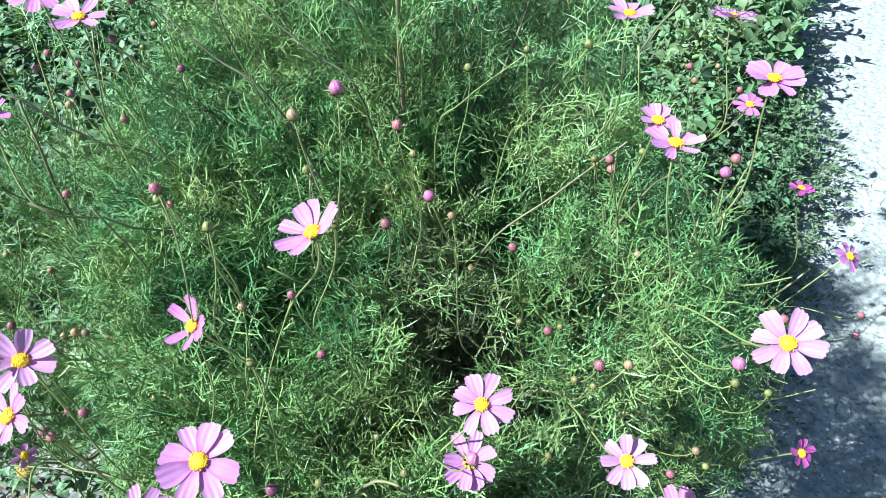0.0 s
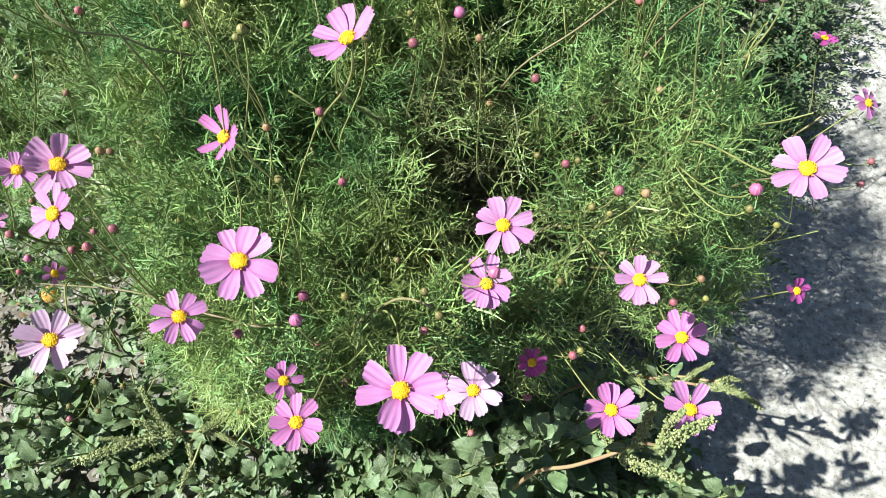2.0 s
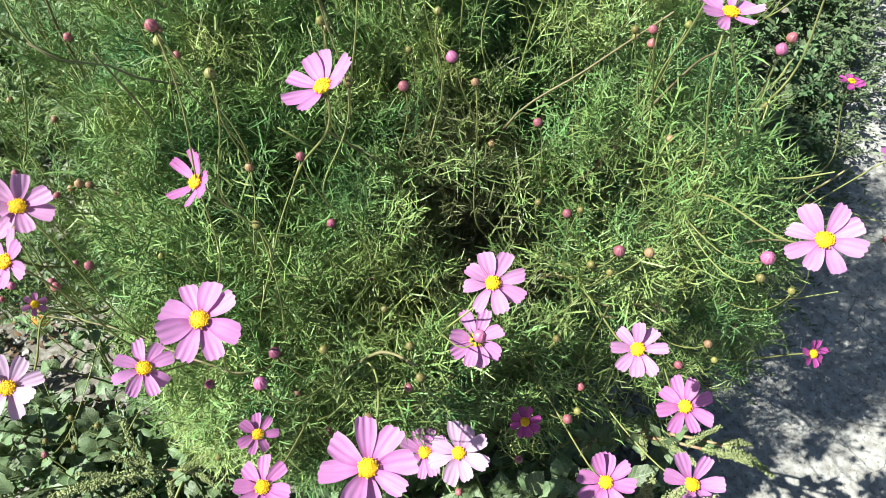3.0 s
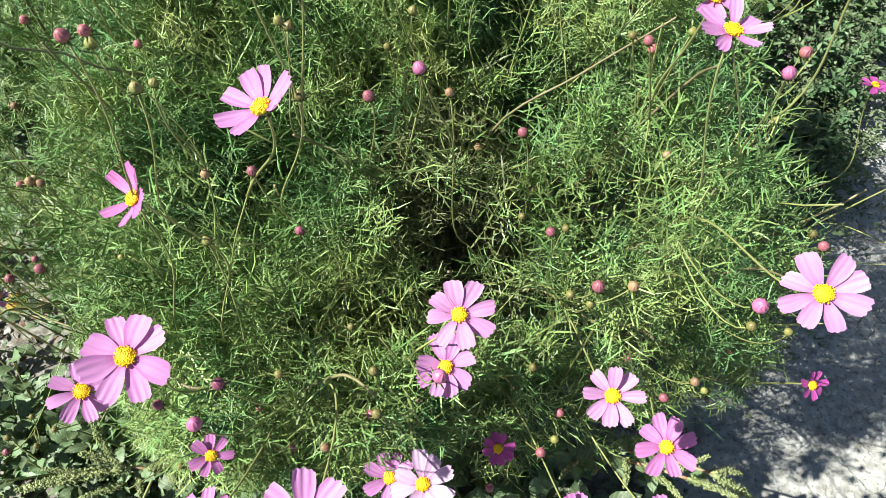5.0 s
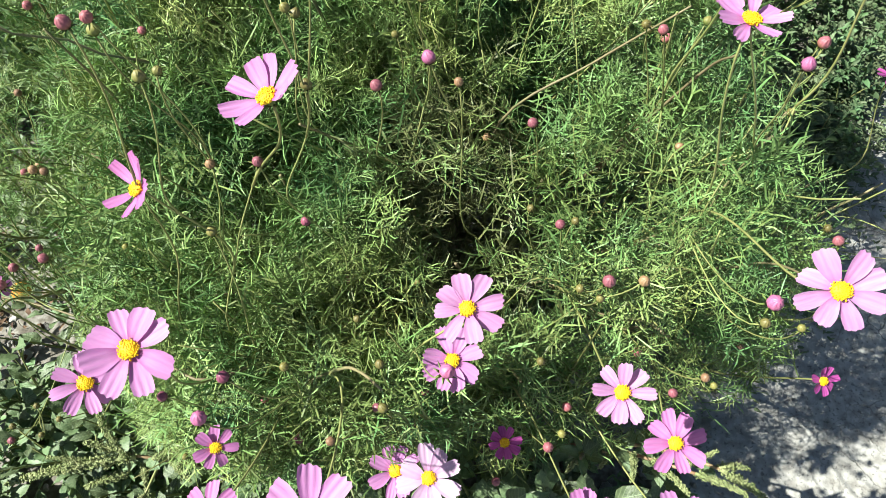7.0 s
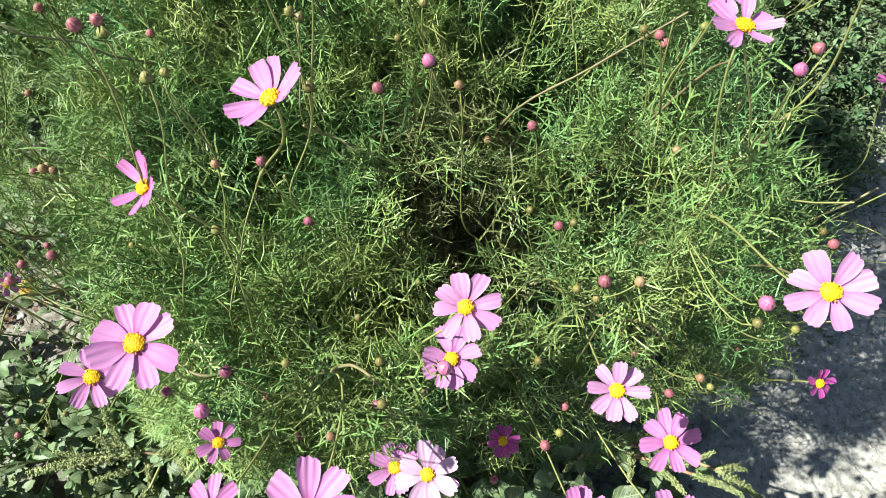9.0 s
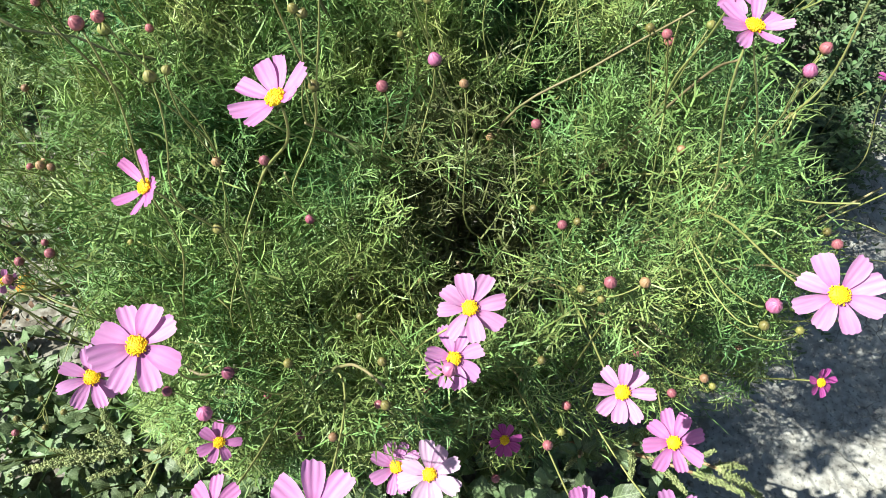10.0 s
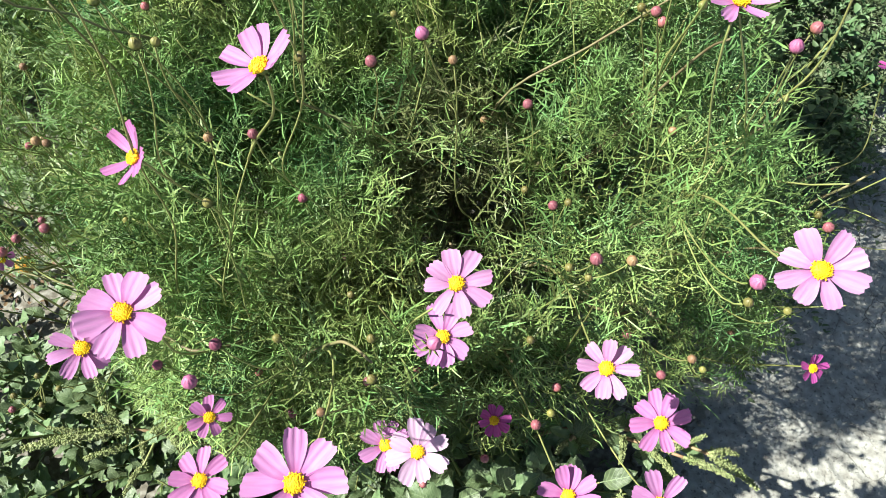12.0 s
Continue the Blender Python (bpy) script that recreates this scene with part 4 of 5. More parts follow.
for p in ((-0.368, 1.022, 0.896), (-0.395, 0.738, 0.6), (-0.347, 0.6, 0.6), (-0.396, 0.427, 0.4), (-0.422, 1.056, 0.85), (-0.362, 1.063, 0.85), (-0.443, 0.623, 0.6), (-0.485, 0.618, 0.5), (-0.381, 0.699, 0.7), (-0.501, 0.892, 0.7),):
    bud(side, p, "pink")
for p in ((-0.357, 0.44, 0.4), (-0.403, 0.446, 0.4), (-0.347, 0.468, 0.45),):
    bud(side, p, "olive")
for p in ((-0.379, 0.751, 0.6), (-0.536, 1.446, 0.8), (-0.366, 0.791, 0.7), (-0.431, 0.679, 0.6), (-0.492, 0.867, 0.65),):
    bud(side, p, "tan")
for p in ((-0.48, 0.641, 0.5),):
    bud(side, p, "big")


# ---- weeds ----
def broad_leaf(rng, lobes=0.0):
    """An ovate leaf one unit long along x, folded at the midrib, curling down to the tip."""
    nu = 8
    droop, fold, twist = rng.uniform(0.1, 0.55), rng.uniform(0.10, 0.34), rng.uniform(-0.16, 0.16)
    broad, wave = rng.uniform(0.17, 0.33), rng.uniform(0.02, 0.07)
    verts = []
    for i in range(nu):
        u = i / (nu - 1)
        w = broad * math.sin(math.pi * min(1.0, u ** 0.75 * 0.97 + 0.03)) ** 0.8 + (0.03 * lobes + 0.02) * (i % 2) * (1 if i < 7 else 0)
        z = 0.22 * u - droop * u * u
        for v in (-1, -0.5, 0, 0.5, 1):
            verts.append((0.12 + 0.88 * u, w * v + twist * u * u, z + fold * w * abs(v) * 1.2 + wave * math.sin(11 * u + 4 * v) * abs(v)))
    tris = []
    for i in range(nu - 1):
        for j in range(4):
            a = i * 5 + j
            tris += [(a, a + 5, a + 6), (a, a + 6, a + 1)]
    base = len(verts)
    verts += [(0, 0.012, 0), (0, -0.012, 0), (0.14, 0.012, 0.005), (0.14, -0.012, 0.005)]
    tris += [(base, base + 1, base + 3), (base, base + 3, base + 2)]
    return np.array(verts), np.array(tris)


def small_leaf(rng):
    """A cheap ovate leaf, one unit long."""
    d, f, w = rng.uniform(0.05, 0.35), rng.uniform(0.06, 0.16), rng.choice((0.12, 0.18, 0.24, 0.32))
    v = [(0, 0, 0), (0.3, -w * 0.85, 0.08 + f), (0.32, 0, 0.08), (0.3, w * 0.85, 0.08 + f), (0.68, -w * 0.75, 0.1 - d * 0.4 + f * 0.7), (0.7, 0, 0.1 - d * 0.5), (0.68, w * 0.75, 0.1 - d * 0.4 + f * 0.7), (1, 0, 0.08 - d)]
    t = [(0, 1, 2), (0, 2, 3), (1, 4, 5), (1, 5, 2), (2, 5, 6), (2, 6, 3), (4, 7, 5), (5, 7, 6)]
    return np.array(v), np.array(t)


WEED_RNG = np.random.default_rng(21)
BROAD = [mesh_of("leaf", *broad_leaf(WEED_RNG, k % 2), WEED) for k in range(12)]
SMALL = [small_leaf(WEED_RNG) for _ in range(12)]


def weed(x, y, h, count, size, spread=0.5, label="low broad-leaved green weed growing in dry soil"):
    """A weed with leaning stems and alternating ovate leaves, each a part."""
    rng = WEED_RNG
    ob = thing("weed", (x, y, ground_height(x, y) - 0.004), label, "weed", "weeds in the bed")
    shoots = 2 if count > 14 else 1
    for s in range(shoots):
        az = rng.uniform(0, 6.28)
        lean = np.array((math.cos(az), math.sin(az), 0)) * spread * h * rng.uniform(0.4, 1.0)
        pts = bezier((0, 0, 0), (0, 0, h * 0.4), lean * 0.6 + (0, 0, h * 0.75), lean + (0, 0, h), 9)
        part("stem", mesh_of("stem", *tube(pts, 0.0024, 0.0011, 5), STALK), ob)
        n = count // shoots
        for k in range(n):
            f = 0.12 + 0.88 * k / max(1, n - 1)
            p = np.array([np.interp(f, np.linspace(0, 1, 9), pts[:, i]) for i in range(3)])
            a = az + k * 2.4 + rng.normal(0, 0.3)
            up = 0.25 + 0.7 * f + rng.normal(0, 0.2)
            d = np.array([[math.cos(a), math.sin(a), up]])
            t = frames_of(d, np.array([[0, 0, 1.0]]) + rng.normal(0, 0.25, (1, 3)))[0]
            part("leaf", BROAD[int(rng.integers(0, 12))], ob, matrix_of(t, size * (1.15 - 0.55 * f) * rng.uniform(0.75, 1.2), p))
    return ob


spots = np.random.default_rng(4)
# strip in front of the bush
for k in range(46):
    x = -0.66 + 1.27 * (k + spots.uniform(0, 0.8)) / 46
    weed(x, (0.27, 0.36, 0.45, 0.54)[k % 4] + spots.uniform(-0.05, 0.05), spots.uniform(0.10, 0.27), int(spots.integers(18, 30)), spots.uniform(0.034, 0.066))
# left of the bush
for k in range(84):
    x, y = spots.uniform(-1.3, -0.36), spots.uniform(0.34, 1.6)
    if math.hypot(x + 0.68, y - 0.74) < 0.12 or math.hypot(x + 1.15, y - 1.4) < 0.16:
        x -= 0.2
        y += 0.25
    weed(x, y, spots.uniform(0.08, 0.34), int(spots.integers(16, 28)), spots.uniform(0.032, 0.064), label="leafy broad-leaved weed beside the cosmos plants")
# between bush and path
for x, y, h in ((0.70, 1.06, 0.09), (0.80, 1.20, 0.10), (0.72, 1.24, 0.20), (0.90, 1.34, 0.10), (0.97, 1.47, 0.12), (0.84, 1.45, 0.22), (0.76, 1.36, 0.26)):
    weed(x, y, h, 18, spots.uniform(0.026, 0.036), label="broad-leaved weed at the edge of the clay path")
for x, y, h in ((0.41, 0.47, 0.30), (0.32, 0.50, 0.42), (0.27, 0.44, 0.36), (0.21, 0.43, 0.36), (0.36, 0.46, 0.38), (0.14, 0.40, 0.34), (0.24, 0.47, 0.40), (0.08, 0.39, 0.34), (0.30, 0.40, 0.30)):
    weed(x, y, h, 14, 0.078, label="broad-leaved dark green weed under the cosmos flowers")
for x, y in ((1.10, 1.95), (1.14, 2.15), (1.22, 2.4)):
    weed(x, y, 0.2, 14, 0.075, label="large-leaved weed at the edge of the clay path")


def weed_bed():
    """The dense bed of mixed weeds behind the bush, too many to count."""
    rng = np.random.default_rng(9)
    P, D, S = [], [], []
    tubes = []
    for _ in range(2900):
        y = 1.25 + 4.3 * rng.uniform(0, 1) ** 1.35
        hi = float(path_edge(y)) - 0.05
        x = rng.uniform(-1.1 - 0.5 * y, hi)
        if y < 1.55 and -0.45 < x < 0.6 and rng.uniform() < 0.6:
            continue
        bare = noise.noise((x * 1.1, y * 1.1, 7)) < -0.5 or math.hypot((x - 0.12) / 0.42, (y - 3.2) / 0.30) < 1 or math.hypot((x + 1.02) / 0.38, (y - 2.85) / 0.35) < 1
        if bare and rng.uniform() < 0.4:
            continue
        tall = 0.18 + 0.26 * (0.5 + 0.5 * noise.noise((x * 1.3, y * 1.3, 2)))
        h = tall * rng.uniform(0.6, 1.25)
        loose = 0.12 if hi - x < 0.2 else 0.4
        size = rng.uniform(0.040, 0.080) * (1 + 0.06 * (y - 1.3))
        if noise.noise((x * 0.9, y * 0.9, 4)) > 0.25:
            size *= 1.5
        if y < 2.0 and hi - x < 0.4:
            size, h = 0.022 + 0.2 * size, h * 0.5
        lx, ly = rng.normal(0, loose * h), rng.normal(0, loose * h)
        tubes.append(tube(np.array([(x, y, 0), (x + lx * 0.4, y + ly * 0.4, h * 0.55), (x + lx, y + ly, h)]), 0.002, 0.001, 3))
        n = int(rng.integers(15, 25))
        f = np.linspace(0.15, 1, n)
        a = np.arange(n) * 2.4 + rng.uniform(0, 6)
        P.append(np.stack([x + lx * f, y + ly * f, h * f], -1))
        D.append(np.stack([np.cos(a), np.sin(a), 0.2 + 0.7 * f + rng.normal(0, 0.35, n)], -1))
        S.append(size * (1.2 - 0.6 * f) * rng.uniform(0.7, 1.25, n))
    P, D, S = np.vstack(P), np.vstack(D), np.concatenate(S)
    turns = frames_of(D, np.tile((0, 0, 1.0), (len(P), 1)) + rng.normal(0, 0.3, (len(P), 3)))
    v, t = scattered(SMALL, rng.integers(0, len(SMALL), len(P)), P, turns, S)
    v, t = joined([(v, t), *tubes])
    tagged(new("weed_bed", mesh_of("weed_bed", v, t, WEED_BED)), "dense bed of mixed green weeds behind the cosmos", "weeds", kind="stuff")


def mat_weeds():
    """Low creeping weeds with small grey-green leaves along both sides of the path."""
    rng = np.random.default_rng(14)
    P, D, S = [], [], []
    for k in range(1300):
        y = 0.8 + 4.2 * rng.uniform(0, 1) ** 1.3 if k < 950 else rng.uniform(0.95, 1.9)
        e = float(path_edge(y))
        right = y > 1.9 and rng.uniform() < 0.4
        x = e + 0.34 + abs(rng.normal(0, 0.3)) if right else e - abs(rng.normal(0, 0.13 if k < 950 else 0.2)) - 0.02
        if right and noise.noise((x * 3.0, y * 3.0, 3)) < -0.12:
            continue
        n, az, ln = 22, rng.uniform(0, 6.28), rng.uniform(0.06, 0.17)
        f = np.linspace(0.05, 1, n)
        a = az + np.where(np.arange(n) % 2, 1, -1) * rng.uniform(0.5, 1.2, n)
        lift = rng.uniform(0.02, 0.10)
        P.append(np.stack([x + math.cos(az) * ln * f, y + math.sin(az) * ln * f, 0.006 + lift * np.sin(f * 2.2)], -1))
        D.append(np.stack([np.cos(a), np.sin(a), rng.uniform(0.1, 0.9, n)], -1))
        S.append(rng.uniform(0.009, 0.019, n))
    P, D, S = np.vstack(P), np.vstack(D), np.concatenate(S)
    turns = frames_of(D, np.tile((0, 0, 1.0), (len(P), 1)) + rng.normal(0, 0.3, (len(P), 3)))
    v, t = scattered(SMALL, rng.integers(0, len(SMALL), len(P)), P, turns, S)
    tagged(new("creeping_weeds", mesh_of("creeping_weeds", v, t, MAT_WEED)), "low creeping grey-green weeds along the path edge", "weeds", kind="stuff")


def clods_and_litter():
    rng = np.random.default_rng(31)
    shapes = []
    for k in range(5):
        v, t = ball(7, 4)
        v = v * np.array([rng.uniform(0.8, 1.2), rng.uniform(0.8, 1.2), rng.uniform(0.5, 0.8)]) * (1 + 0.28 * rng.uniform(-1, 1, (len(v), 1)))
        shapes.append((v, t))
    P, S = [], []
    while len(P) < 2600:
        x, y = rng.uniform(-1.3, 0.85), rng.uniform(0.2, 1.3)
        off = x - float(path_edge(y))
        if off > 0.0 and rng.uniform() < 0.93:
            continue
        s = 0.003 + 0.013 * rng.uniform(0, 1) ** 2.2 if off < 0 else rng.uniform(0.002, 0.005)
        P.append((x, y, ground_height(x, y) + s * 0.3))
        S.append(s)
    P, S = np.array(P), np.array(S)
    D = np.stack([rng.normal(0, 1, len(P)), rng.normal(0, 1, len(P)), np.zeros(len(P))], -1)
    turns = frames_of(D, np.tile((0, 0, 1.0), (len(P), 1)))
    pick = rng.integers(0, 5, len(P))
    near = (P[:, 1] < 0.8) & (P[:, 0] > -0.8)
    single = np.argsort(-S * near)[:260]
    meshes = [mesh_of("clod", sv, st, CLOD, False) for sv, st in shapes]
    for i in single:
        part("clod", meshes[pick[i]], GROUND, matrix_of(turns[i], S[i], P[i]))
    rest = np.setdiff1d(np.arange(len(P)), single)
    v, t = scattered(shapes, pick[rest], P[rest], turns[rest], S[rest])
    tagged(new("soil_clods", mesh_of("soil_clods", v, t, CLOD, False)), "grey lumps of dry soil in the bed", "soil", kind="stuff")
    n = 600
    xy = np.vstack([rng.normal((-0.70, 0.76), (0.14, 0.16), (n // 3, 2)), rng.normal((-0.86, 0.92), (0.12, 0.16), (n // 2, 2)), rng.normal((-1.12, 1.28), (0.18, 0.28), (n // 2, 2)), rng.normal((-1.02, 2.85), (0.28, 0.26), (n, 2)), np.stack([rng.uniform(-1.3, 0.6, n // 3), rng.uniform(0.3, 1.7, n // 3)], -1)])
    P = np.array([(x, y, ground_height(x, y) + 0.004 + rng.uniform(0, 0.012)) for x, y in xy])
    D = np.stack([rng.normal(0, 1, len(P)), rng.normal(0, 1, len(P)), rng.normal(0, 0.25, len(P))], -1)
    turns = frames_of(D, np.tile((0, 0, 1.0), (len(P), 1)) + rng.normal(0, 0.5, (len(P), 3)))
    v, t = scattered(SMALL, rng.integers(0, len(SMALL), len(P)), P, turns, rng.uniform(0.008, 0.022, len(P)))
    tagged(new("leaf_litter", mesh_of("leaf_litter", v, t, LITTER)), "brown dead leaves lying on the soil", "leaf litter", kind="stuff")


def seedlings():
    """A tangle of small weed leaves close to the soil in front and at the left."""
    rng = np.random.default_rng(44)
    P, D, S = [], [], []
    for _ in range(900):
        x, y = (rng.uniform(-0.7, 0.6), rng.uniform(0.2, 0.56)) if rng.uniform() < 0.5 else (rng.uniform(-1.4, -0.3), rng.uniform(0.3, 1.6))
        if noise.noise((x * 4, y * 4, 9)) < -0.12 or x > float(path_edge(y)) - 0.03:
            continue
        n, h = int(rng.integers(8, 16)), rng.uniform(0.02, 0.13)
        f = np.linspace(0.2, 1, n)
        a = np.arange(n) * 2.4 + rng.uniform(0, 6)
        lx, ly = rng.normal(0, 0.035, 2)
        P.append(np.stack([x + lx * f, y + ly * f, h * f + 0.004], -1))
        D.append(np.stack([np.cos(a), np.sin(a), rng.uniform(0, 0.8, n)], -1))
        S.append(rng.uniform(0.012, 0.030, n))
    P, D, S = np.vstack(P), np.vstack(D), np.concatenate(S)
    turns = frames_of(D, np.tile((0, 0, 1.0), (len(P), 1)) + rng.normal(0, 0.35, (len(P), 3)))
    v, t = scattered(SMALL, rng.integers(0, len(SMALL), len(P)), P, turns, S)
    tagged(new("small_weeds", mesh_of("small_weeds", v, t, WEED_BED)), "tangle of small green weeds close to the soil", "weeds", kind="stuff")


def grass_tuft(x, y, reach, blades, seed):
    """Thin bent blades that spread from one crown on the bare clay."""
    rng = np.random.default_rng(seed)
    tuft = thing("grass_tuft", (x, y, ground_height(x, y) - 0.003), "small tuft of dusty grass growing in the dry clay path", "grass", "grass tufts")
    out = []
    for k in range(blades):
        a, ln = rng.uniform(0, 6.28), reach * rng.uniform(0.5, 1.1)
        lift = rng.uniform(0.35, 1.3)
        root = np.array((rng.normal(0, 0.25 * reach), rng.normal(0, 0.25 * reach), 0.0))
        out.append(strip(root, np.array((math.cos(a), math.sin(a), lift)), ln, rng.uniform(0.003, 0.006), np.array((0.1, 0.05, 1.0)), rng.uniform(0.1, 0.5), rng.uniform(-0.08, 0.08)))
    part("grass", mesh_of("grass", *joined(out), MAT_WEED, False), tuft)


for k, (x, y, reach, blades) in enumerate(((2.22, 3.55, 0.16, 130), (2.08, 3.20, 0.13, 90), (2.32, 3.82, 0.15, 110), (1.90, 2.74, 0.08, 50), (1.98, 2.95, 0.07, 40), (1.84, 2.50, 0.06, 36))):
    grass_tuft(x, y, reach, blades, 70 + k)
weed_bed()
seedlings()
mat_weeds()
clods_and_litter()


# ---- amaranths with bumpy seed spikes ----
def seed_spike(pts, r, rng):
    """A tapering spike of loose, uneven clusters of small rounded seeds."""
    n, steps = len(pts), np.linspace(0, 1, len(pts))
    out = [tube(pts, r * 0.42, r * 0.16, 6)]
    bv, bt = ball(5, 3)
    count = int(np.linalg.norm(pts[-1] - pts[0]) / r * 6.5)
    axis = (pts[-1] - pts[0]) / np.linalg.norm(pts[-1] - pts[0])
    a = np.cross(axis, (0.2, 0.3, 0.9))
    a /= np.linalg.norm(a)
    b = np.cross(axis, a)
    for k in range(count):
        f = min(1.0, max(0.0, (k + rng.uniform(0.1, 0.9)) / count))
        p = np.array([np.interp(f, steps, pts[:, i]) for i in range(3)])
        ang, taper = k * 2.39996 + rng.normal(0, 0.3), 1 - 0.55 * f ** 2
        mid = p + (math.cos(ang) * a + math.sin(ang) * b + axis * 0.35) * r * rng.uniform(0.42, 0.85) * taper
        lump = r * rng.uniform(0.22, 0.44) * taper
        for _ in range(11):
            s = r * rng.uniform(0.10, 0.18)
            out.append((bv * (s, s, s * 1.2) * rng.uniform(0.8, 1.25, 3) + mid + rng.normal(0, 0.6, 3) * lump, bt))
    return joined(out)


def through_points(points, steps=6):
    way = np.array(points, float)
    way = np.array([way[0] * 2 - way[1], *way, way[-1] * 2 - way[-2]])
    out = []
    for i in range(1, len(way) - 2):
        a, b, c, d = way[i - 1: i + 3]
        for u in np.linspace(0, 1, steps + 1)[:steps]:
            out.append(0.5 * (2 * b + (c - a) * u + (2 * a - 5 * b + 4 * c - d) * u * u + (3 * b - a - 3 * c + d) * u ** 3))
    return np.array([*out, way[-2]])


def amaranth(stems, spikes, label, leaves=6, least=0.028, most=0.05):
    """A sprawling plant: stems through points, and bumpy spikes joined to the nearest stem."""
    rng = np.random.default_rng(17)
    base = np.array(stems[0][0], float)
    ob = thing("amaranth", base, label, "weed", "amaranths")
    knots = []
    for points in stems:
        pts = through_points(points) - base
        part("stem", mesh_of("stem", *tube(pts, 0.0036, 0.0022, 7), RED_STEM), ob, label="reddish-brown stem")
        knots.append(pts)
        for j in range(leaves):
            i = int((len(pts) - 2) * (j + 1) / (leaves + 1))
            a = j * 2.4
            t = frames_of(np.array([[math.cos(a), math.sin(a), 0.4]]), np.array([[0, 0, 1.0]]) + rng.normal(0, 0.2, (1, 3)))[0]
            part("leaf", BROAD[int(rng.integers(0, 12))], ob, matrix_of(t, rng.uniform(least, most), pts[i]))
    knots = np.vstack(knots)
    for start, tip, r in spikes:
        start, tip = np.array(start) - base, np.array(tip) - base
        near = knots[np.argmin(np.linalg.norm(knots - start, axis=1))]
        if np.linalg.norm(near - start) > 0.012:
            part("stem", mesh_of("stem", *tube(bezier(near, near + (start - near) * 0.4, start - (tip - start) * 0.1, start, 8), 0.0026, 0.002, 5), STALK), ob)
        bow = np.array((0, 0, 0.12)) * np.linalg.norm(tip - start)
        pts = bezier(start, start + (tip - start) * 0.33 + bow, start + (tip - start) * 0.67 + bow, tip, 14)
        part("seed_spike", mesh_of("seed_spike", *seed_spike(pts, r, rng), SEED), ob, label="pale beige-green bumpy seed spike")


amaranth((((-0.20, 0.47, 0.0), (-0.21, 0.46, 0.18), (-0.245, 0.45, 0.26), (-0.30, 0.448, 0.282)),), (
    ((-0.276, 0.446, 0.280), (-0.480, 0.383, 0.250), 0.010),
    ((-0.307, 0.451, 0.280), (-0.338, 0.503, 0.330), 0.007),
    ((-0.307, 0.451, 0.280), (-0.351, 0.454, 0.300), 0.008),
    ((-0.301, 0.426, 0.240), (-0.369, 0.398, 0.220), 0.008),
    ((-0.255, 0.448, 0.270), (-0.205, 0.459, 0.272), 0.007),
    ((-0.275, 0.445, 0.250), (-0.264, 0.399, 0.220), 0.007),
    ((-0.285, 0.440, 0.290), (-0.351, 0.508, 0.310), 0.0055),
    ((-0.242, 0.446, 0.290), (-0.190, 0.462, 0.320), 0.006),
    ((-0.262, 0.400, 0.240), (-0.255, 0.350, 0.280), 0.0055),
    ((-0.320, 0.430, 0.270), (-0.400, 0.425, 0.300), 0.0055),
    ((-0.225, 0.450, 0.270), (-0.172, 0.420, 0.300), 0.0050),
), "amaranth weed with long pale green seed spikes leaning over")
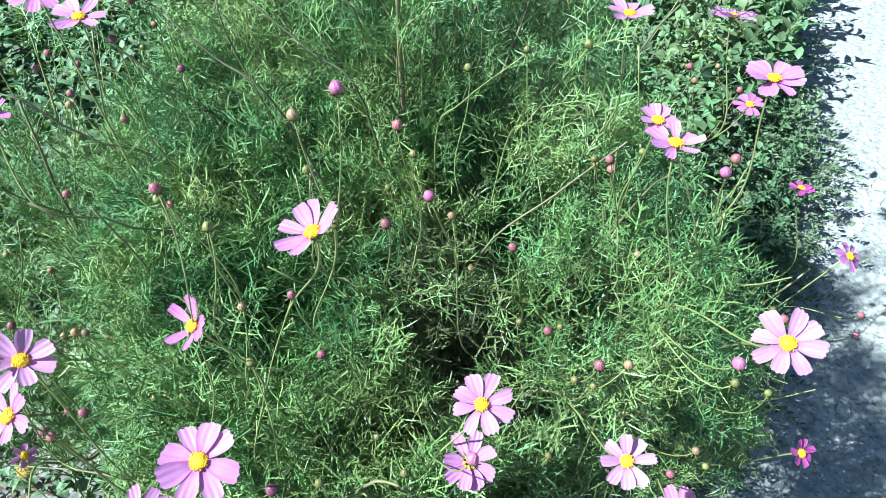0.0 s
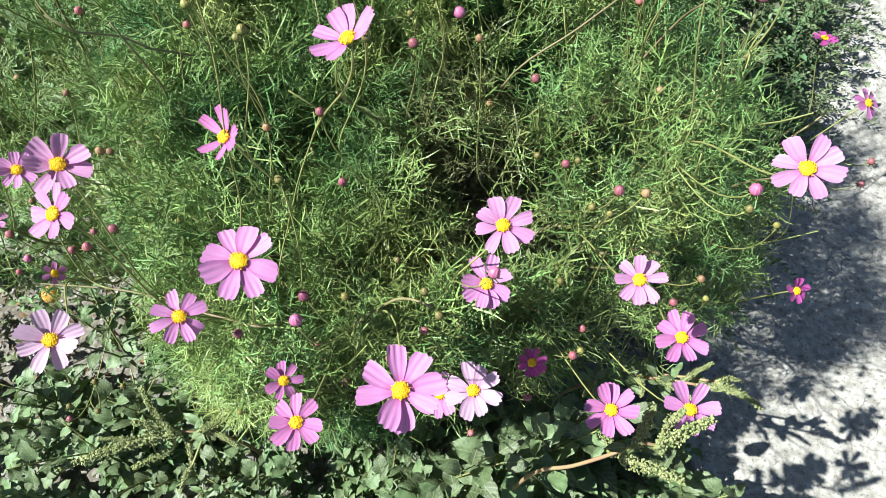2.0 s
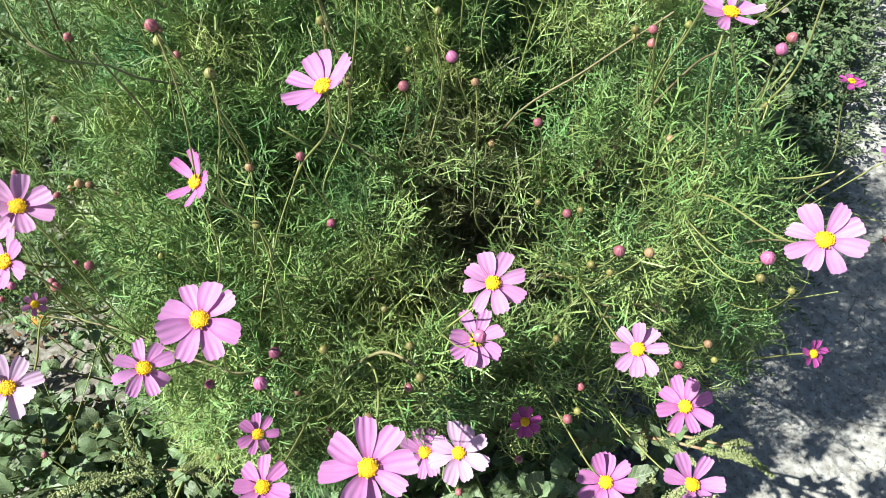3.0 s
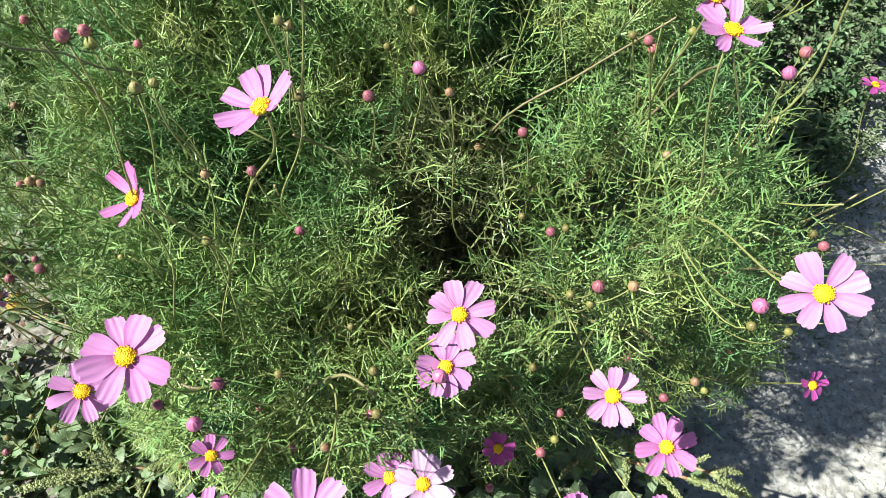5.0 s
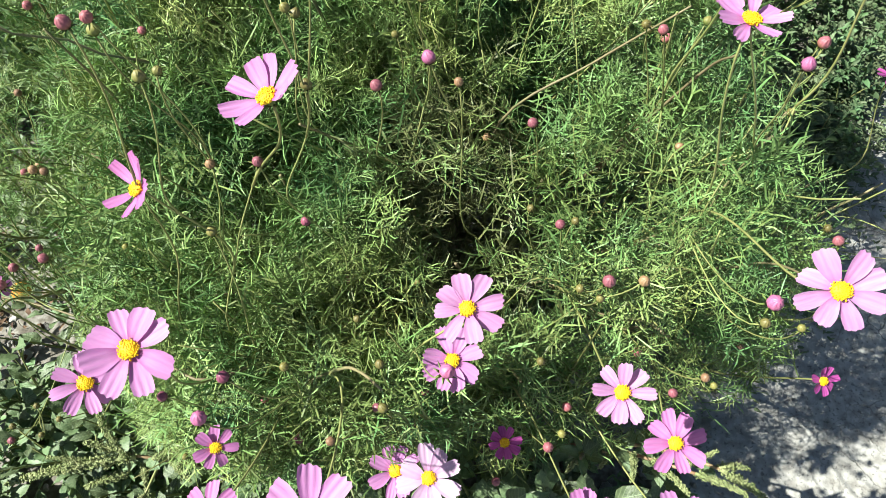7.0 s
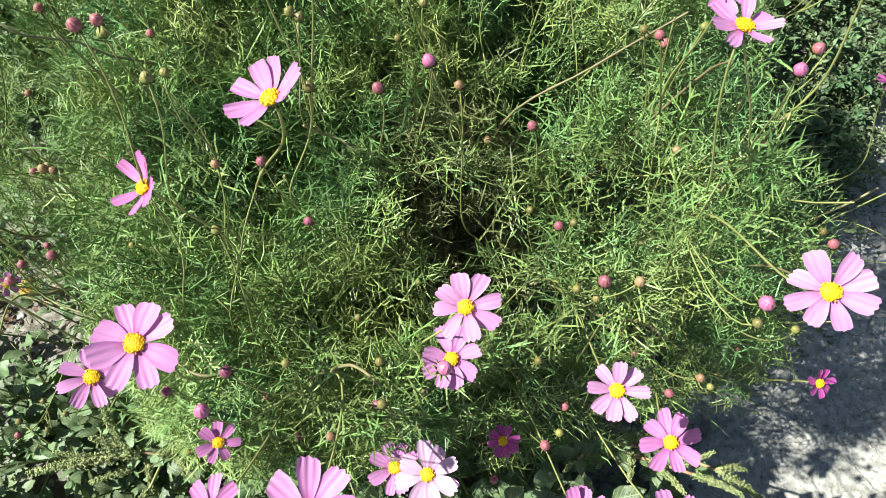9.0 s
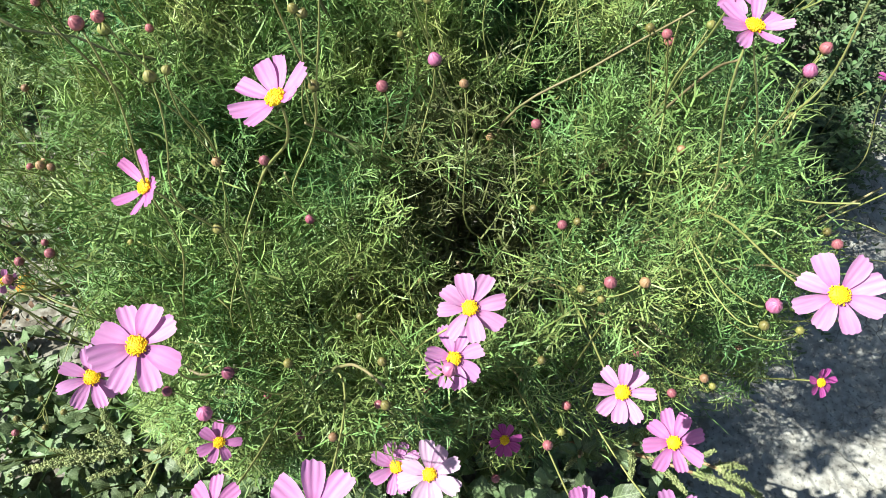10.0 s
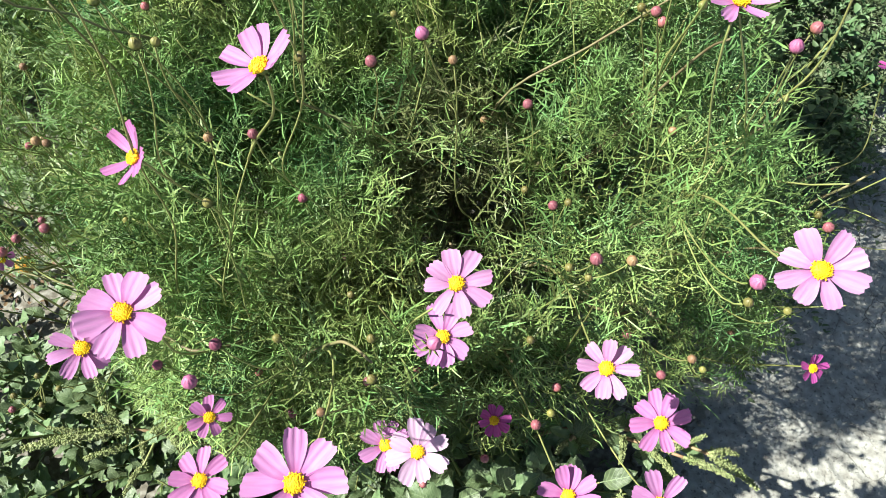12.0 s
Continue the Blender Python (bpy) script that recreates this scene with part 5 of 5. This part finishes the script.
amaranth((((0.24, 0.38, 0.0), (0.262, 0.386, 0.2), (0.295, 0.388, 0.340), (0.341, 0.384, 0.400), (0.398, 0.390, 0.470), (0.410, 0.391, 0.500), (0.414, 0.366, 0.580)),
          ((0.30, 0.55, 0.0), (0.36, 0.56, 0.2), (0.452, 0.556, 0.300), (0.519, 0.538, 0.350), (0.563, 0.519, 0.380))), (
    ((0.406, 0.385, 0.500), (0.414, 0.414, 0.580), 0.0085),
    ((0.406, 0.359, 0.600), (0.461, 0.381, 0.640), 0.0100),
    ((0.385, 0.370, 0.500), (0.455, 0.340, 0.520), 0.0100),
    ((0.419, 0.383, 0.600), (0.431, 0.390, 0.640), 0.0065),
    ((0.563, 0.519, 0.380), (0.635, 0.490, 0.350), 0.0072),
    ((0.561, 0.522, 0.380), (0.606, 0.529, 0.362), 0.0065),
    ((0.375, 0.417, 0.460), (0.388, 0.388, 0.440), 0.0080),
), "sprawling amaranth weed with reddish stems and beige seed spikes")


amaranth((((0.40, 0.56, 0.0), (0.415, 0.55, 0.22), (0.43, 0.535, 0.34), (0.47, 0.515, 0.40), (0.52, 0.50, 0.42)),
          ((0.42, 0.55, 0.0), (0.40, 0.54, 0.24), (0.385, 0.52, 0.36), (0.375, 0.50, 0.42))), (
    ((0.470, 0.515, 0.400), (0.505, 0.470, 0.440), 0.0060),
    ((0.450, 0.525, 0.380), (0.440, 0.480, 0.420), 0.0055),
    ((0.520, 0.500, 0.420), (0.575, 0.478, 0.440), 0.0060),
    ((0.430, 0.535, 0.350), (0.405, 0.500, 0.380), 0.0050),
    ((0.500, 0.505, 0.415), (0.545, 0.530, 0.430), 0.0050),
    ((0.385, 0.520, 0.370), (0.360, 0.485, 0.400), 0.0050),
), "slender amaranth weed with small pale leaves and short seed spikes", 18, 0.024, 0.042)


# ---- a small orange fruit hanging low in the weeds ----
fruit = thing("fruit", (-0.587, 0.696, 0.266), "small round orange fruit on a low stem among weeds", "fruit")
fv, ft = ball(16, 10, 5, 0.05)
part("berry", mesh_of("berry", fv * (0.017, 0.017, 0.0155), ft, FRUIT), fruit)
part("stem", mesh_of("stem", *tube(bezier((0, 0, 0.014), (0.01, 0.01, 0.05), (0.05, 0.03, -0.1), (0.06, 0.04, -0.262), 10), 0.0012, 0.0018, 5), STALK), fruit)
part("calyx", mesh_of("calyx", *(lambda b: (b[0] * (0.008, 0.008, 0.006) * (1, 1, -1) + (0, 0, 0.011), b[1]))(calyx_shape()), CALYX), fruit)
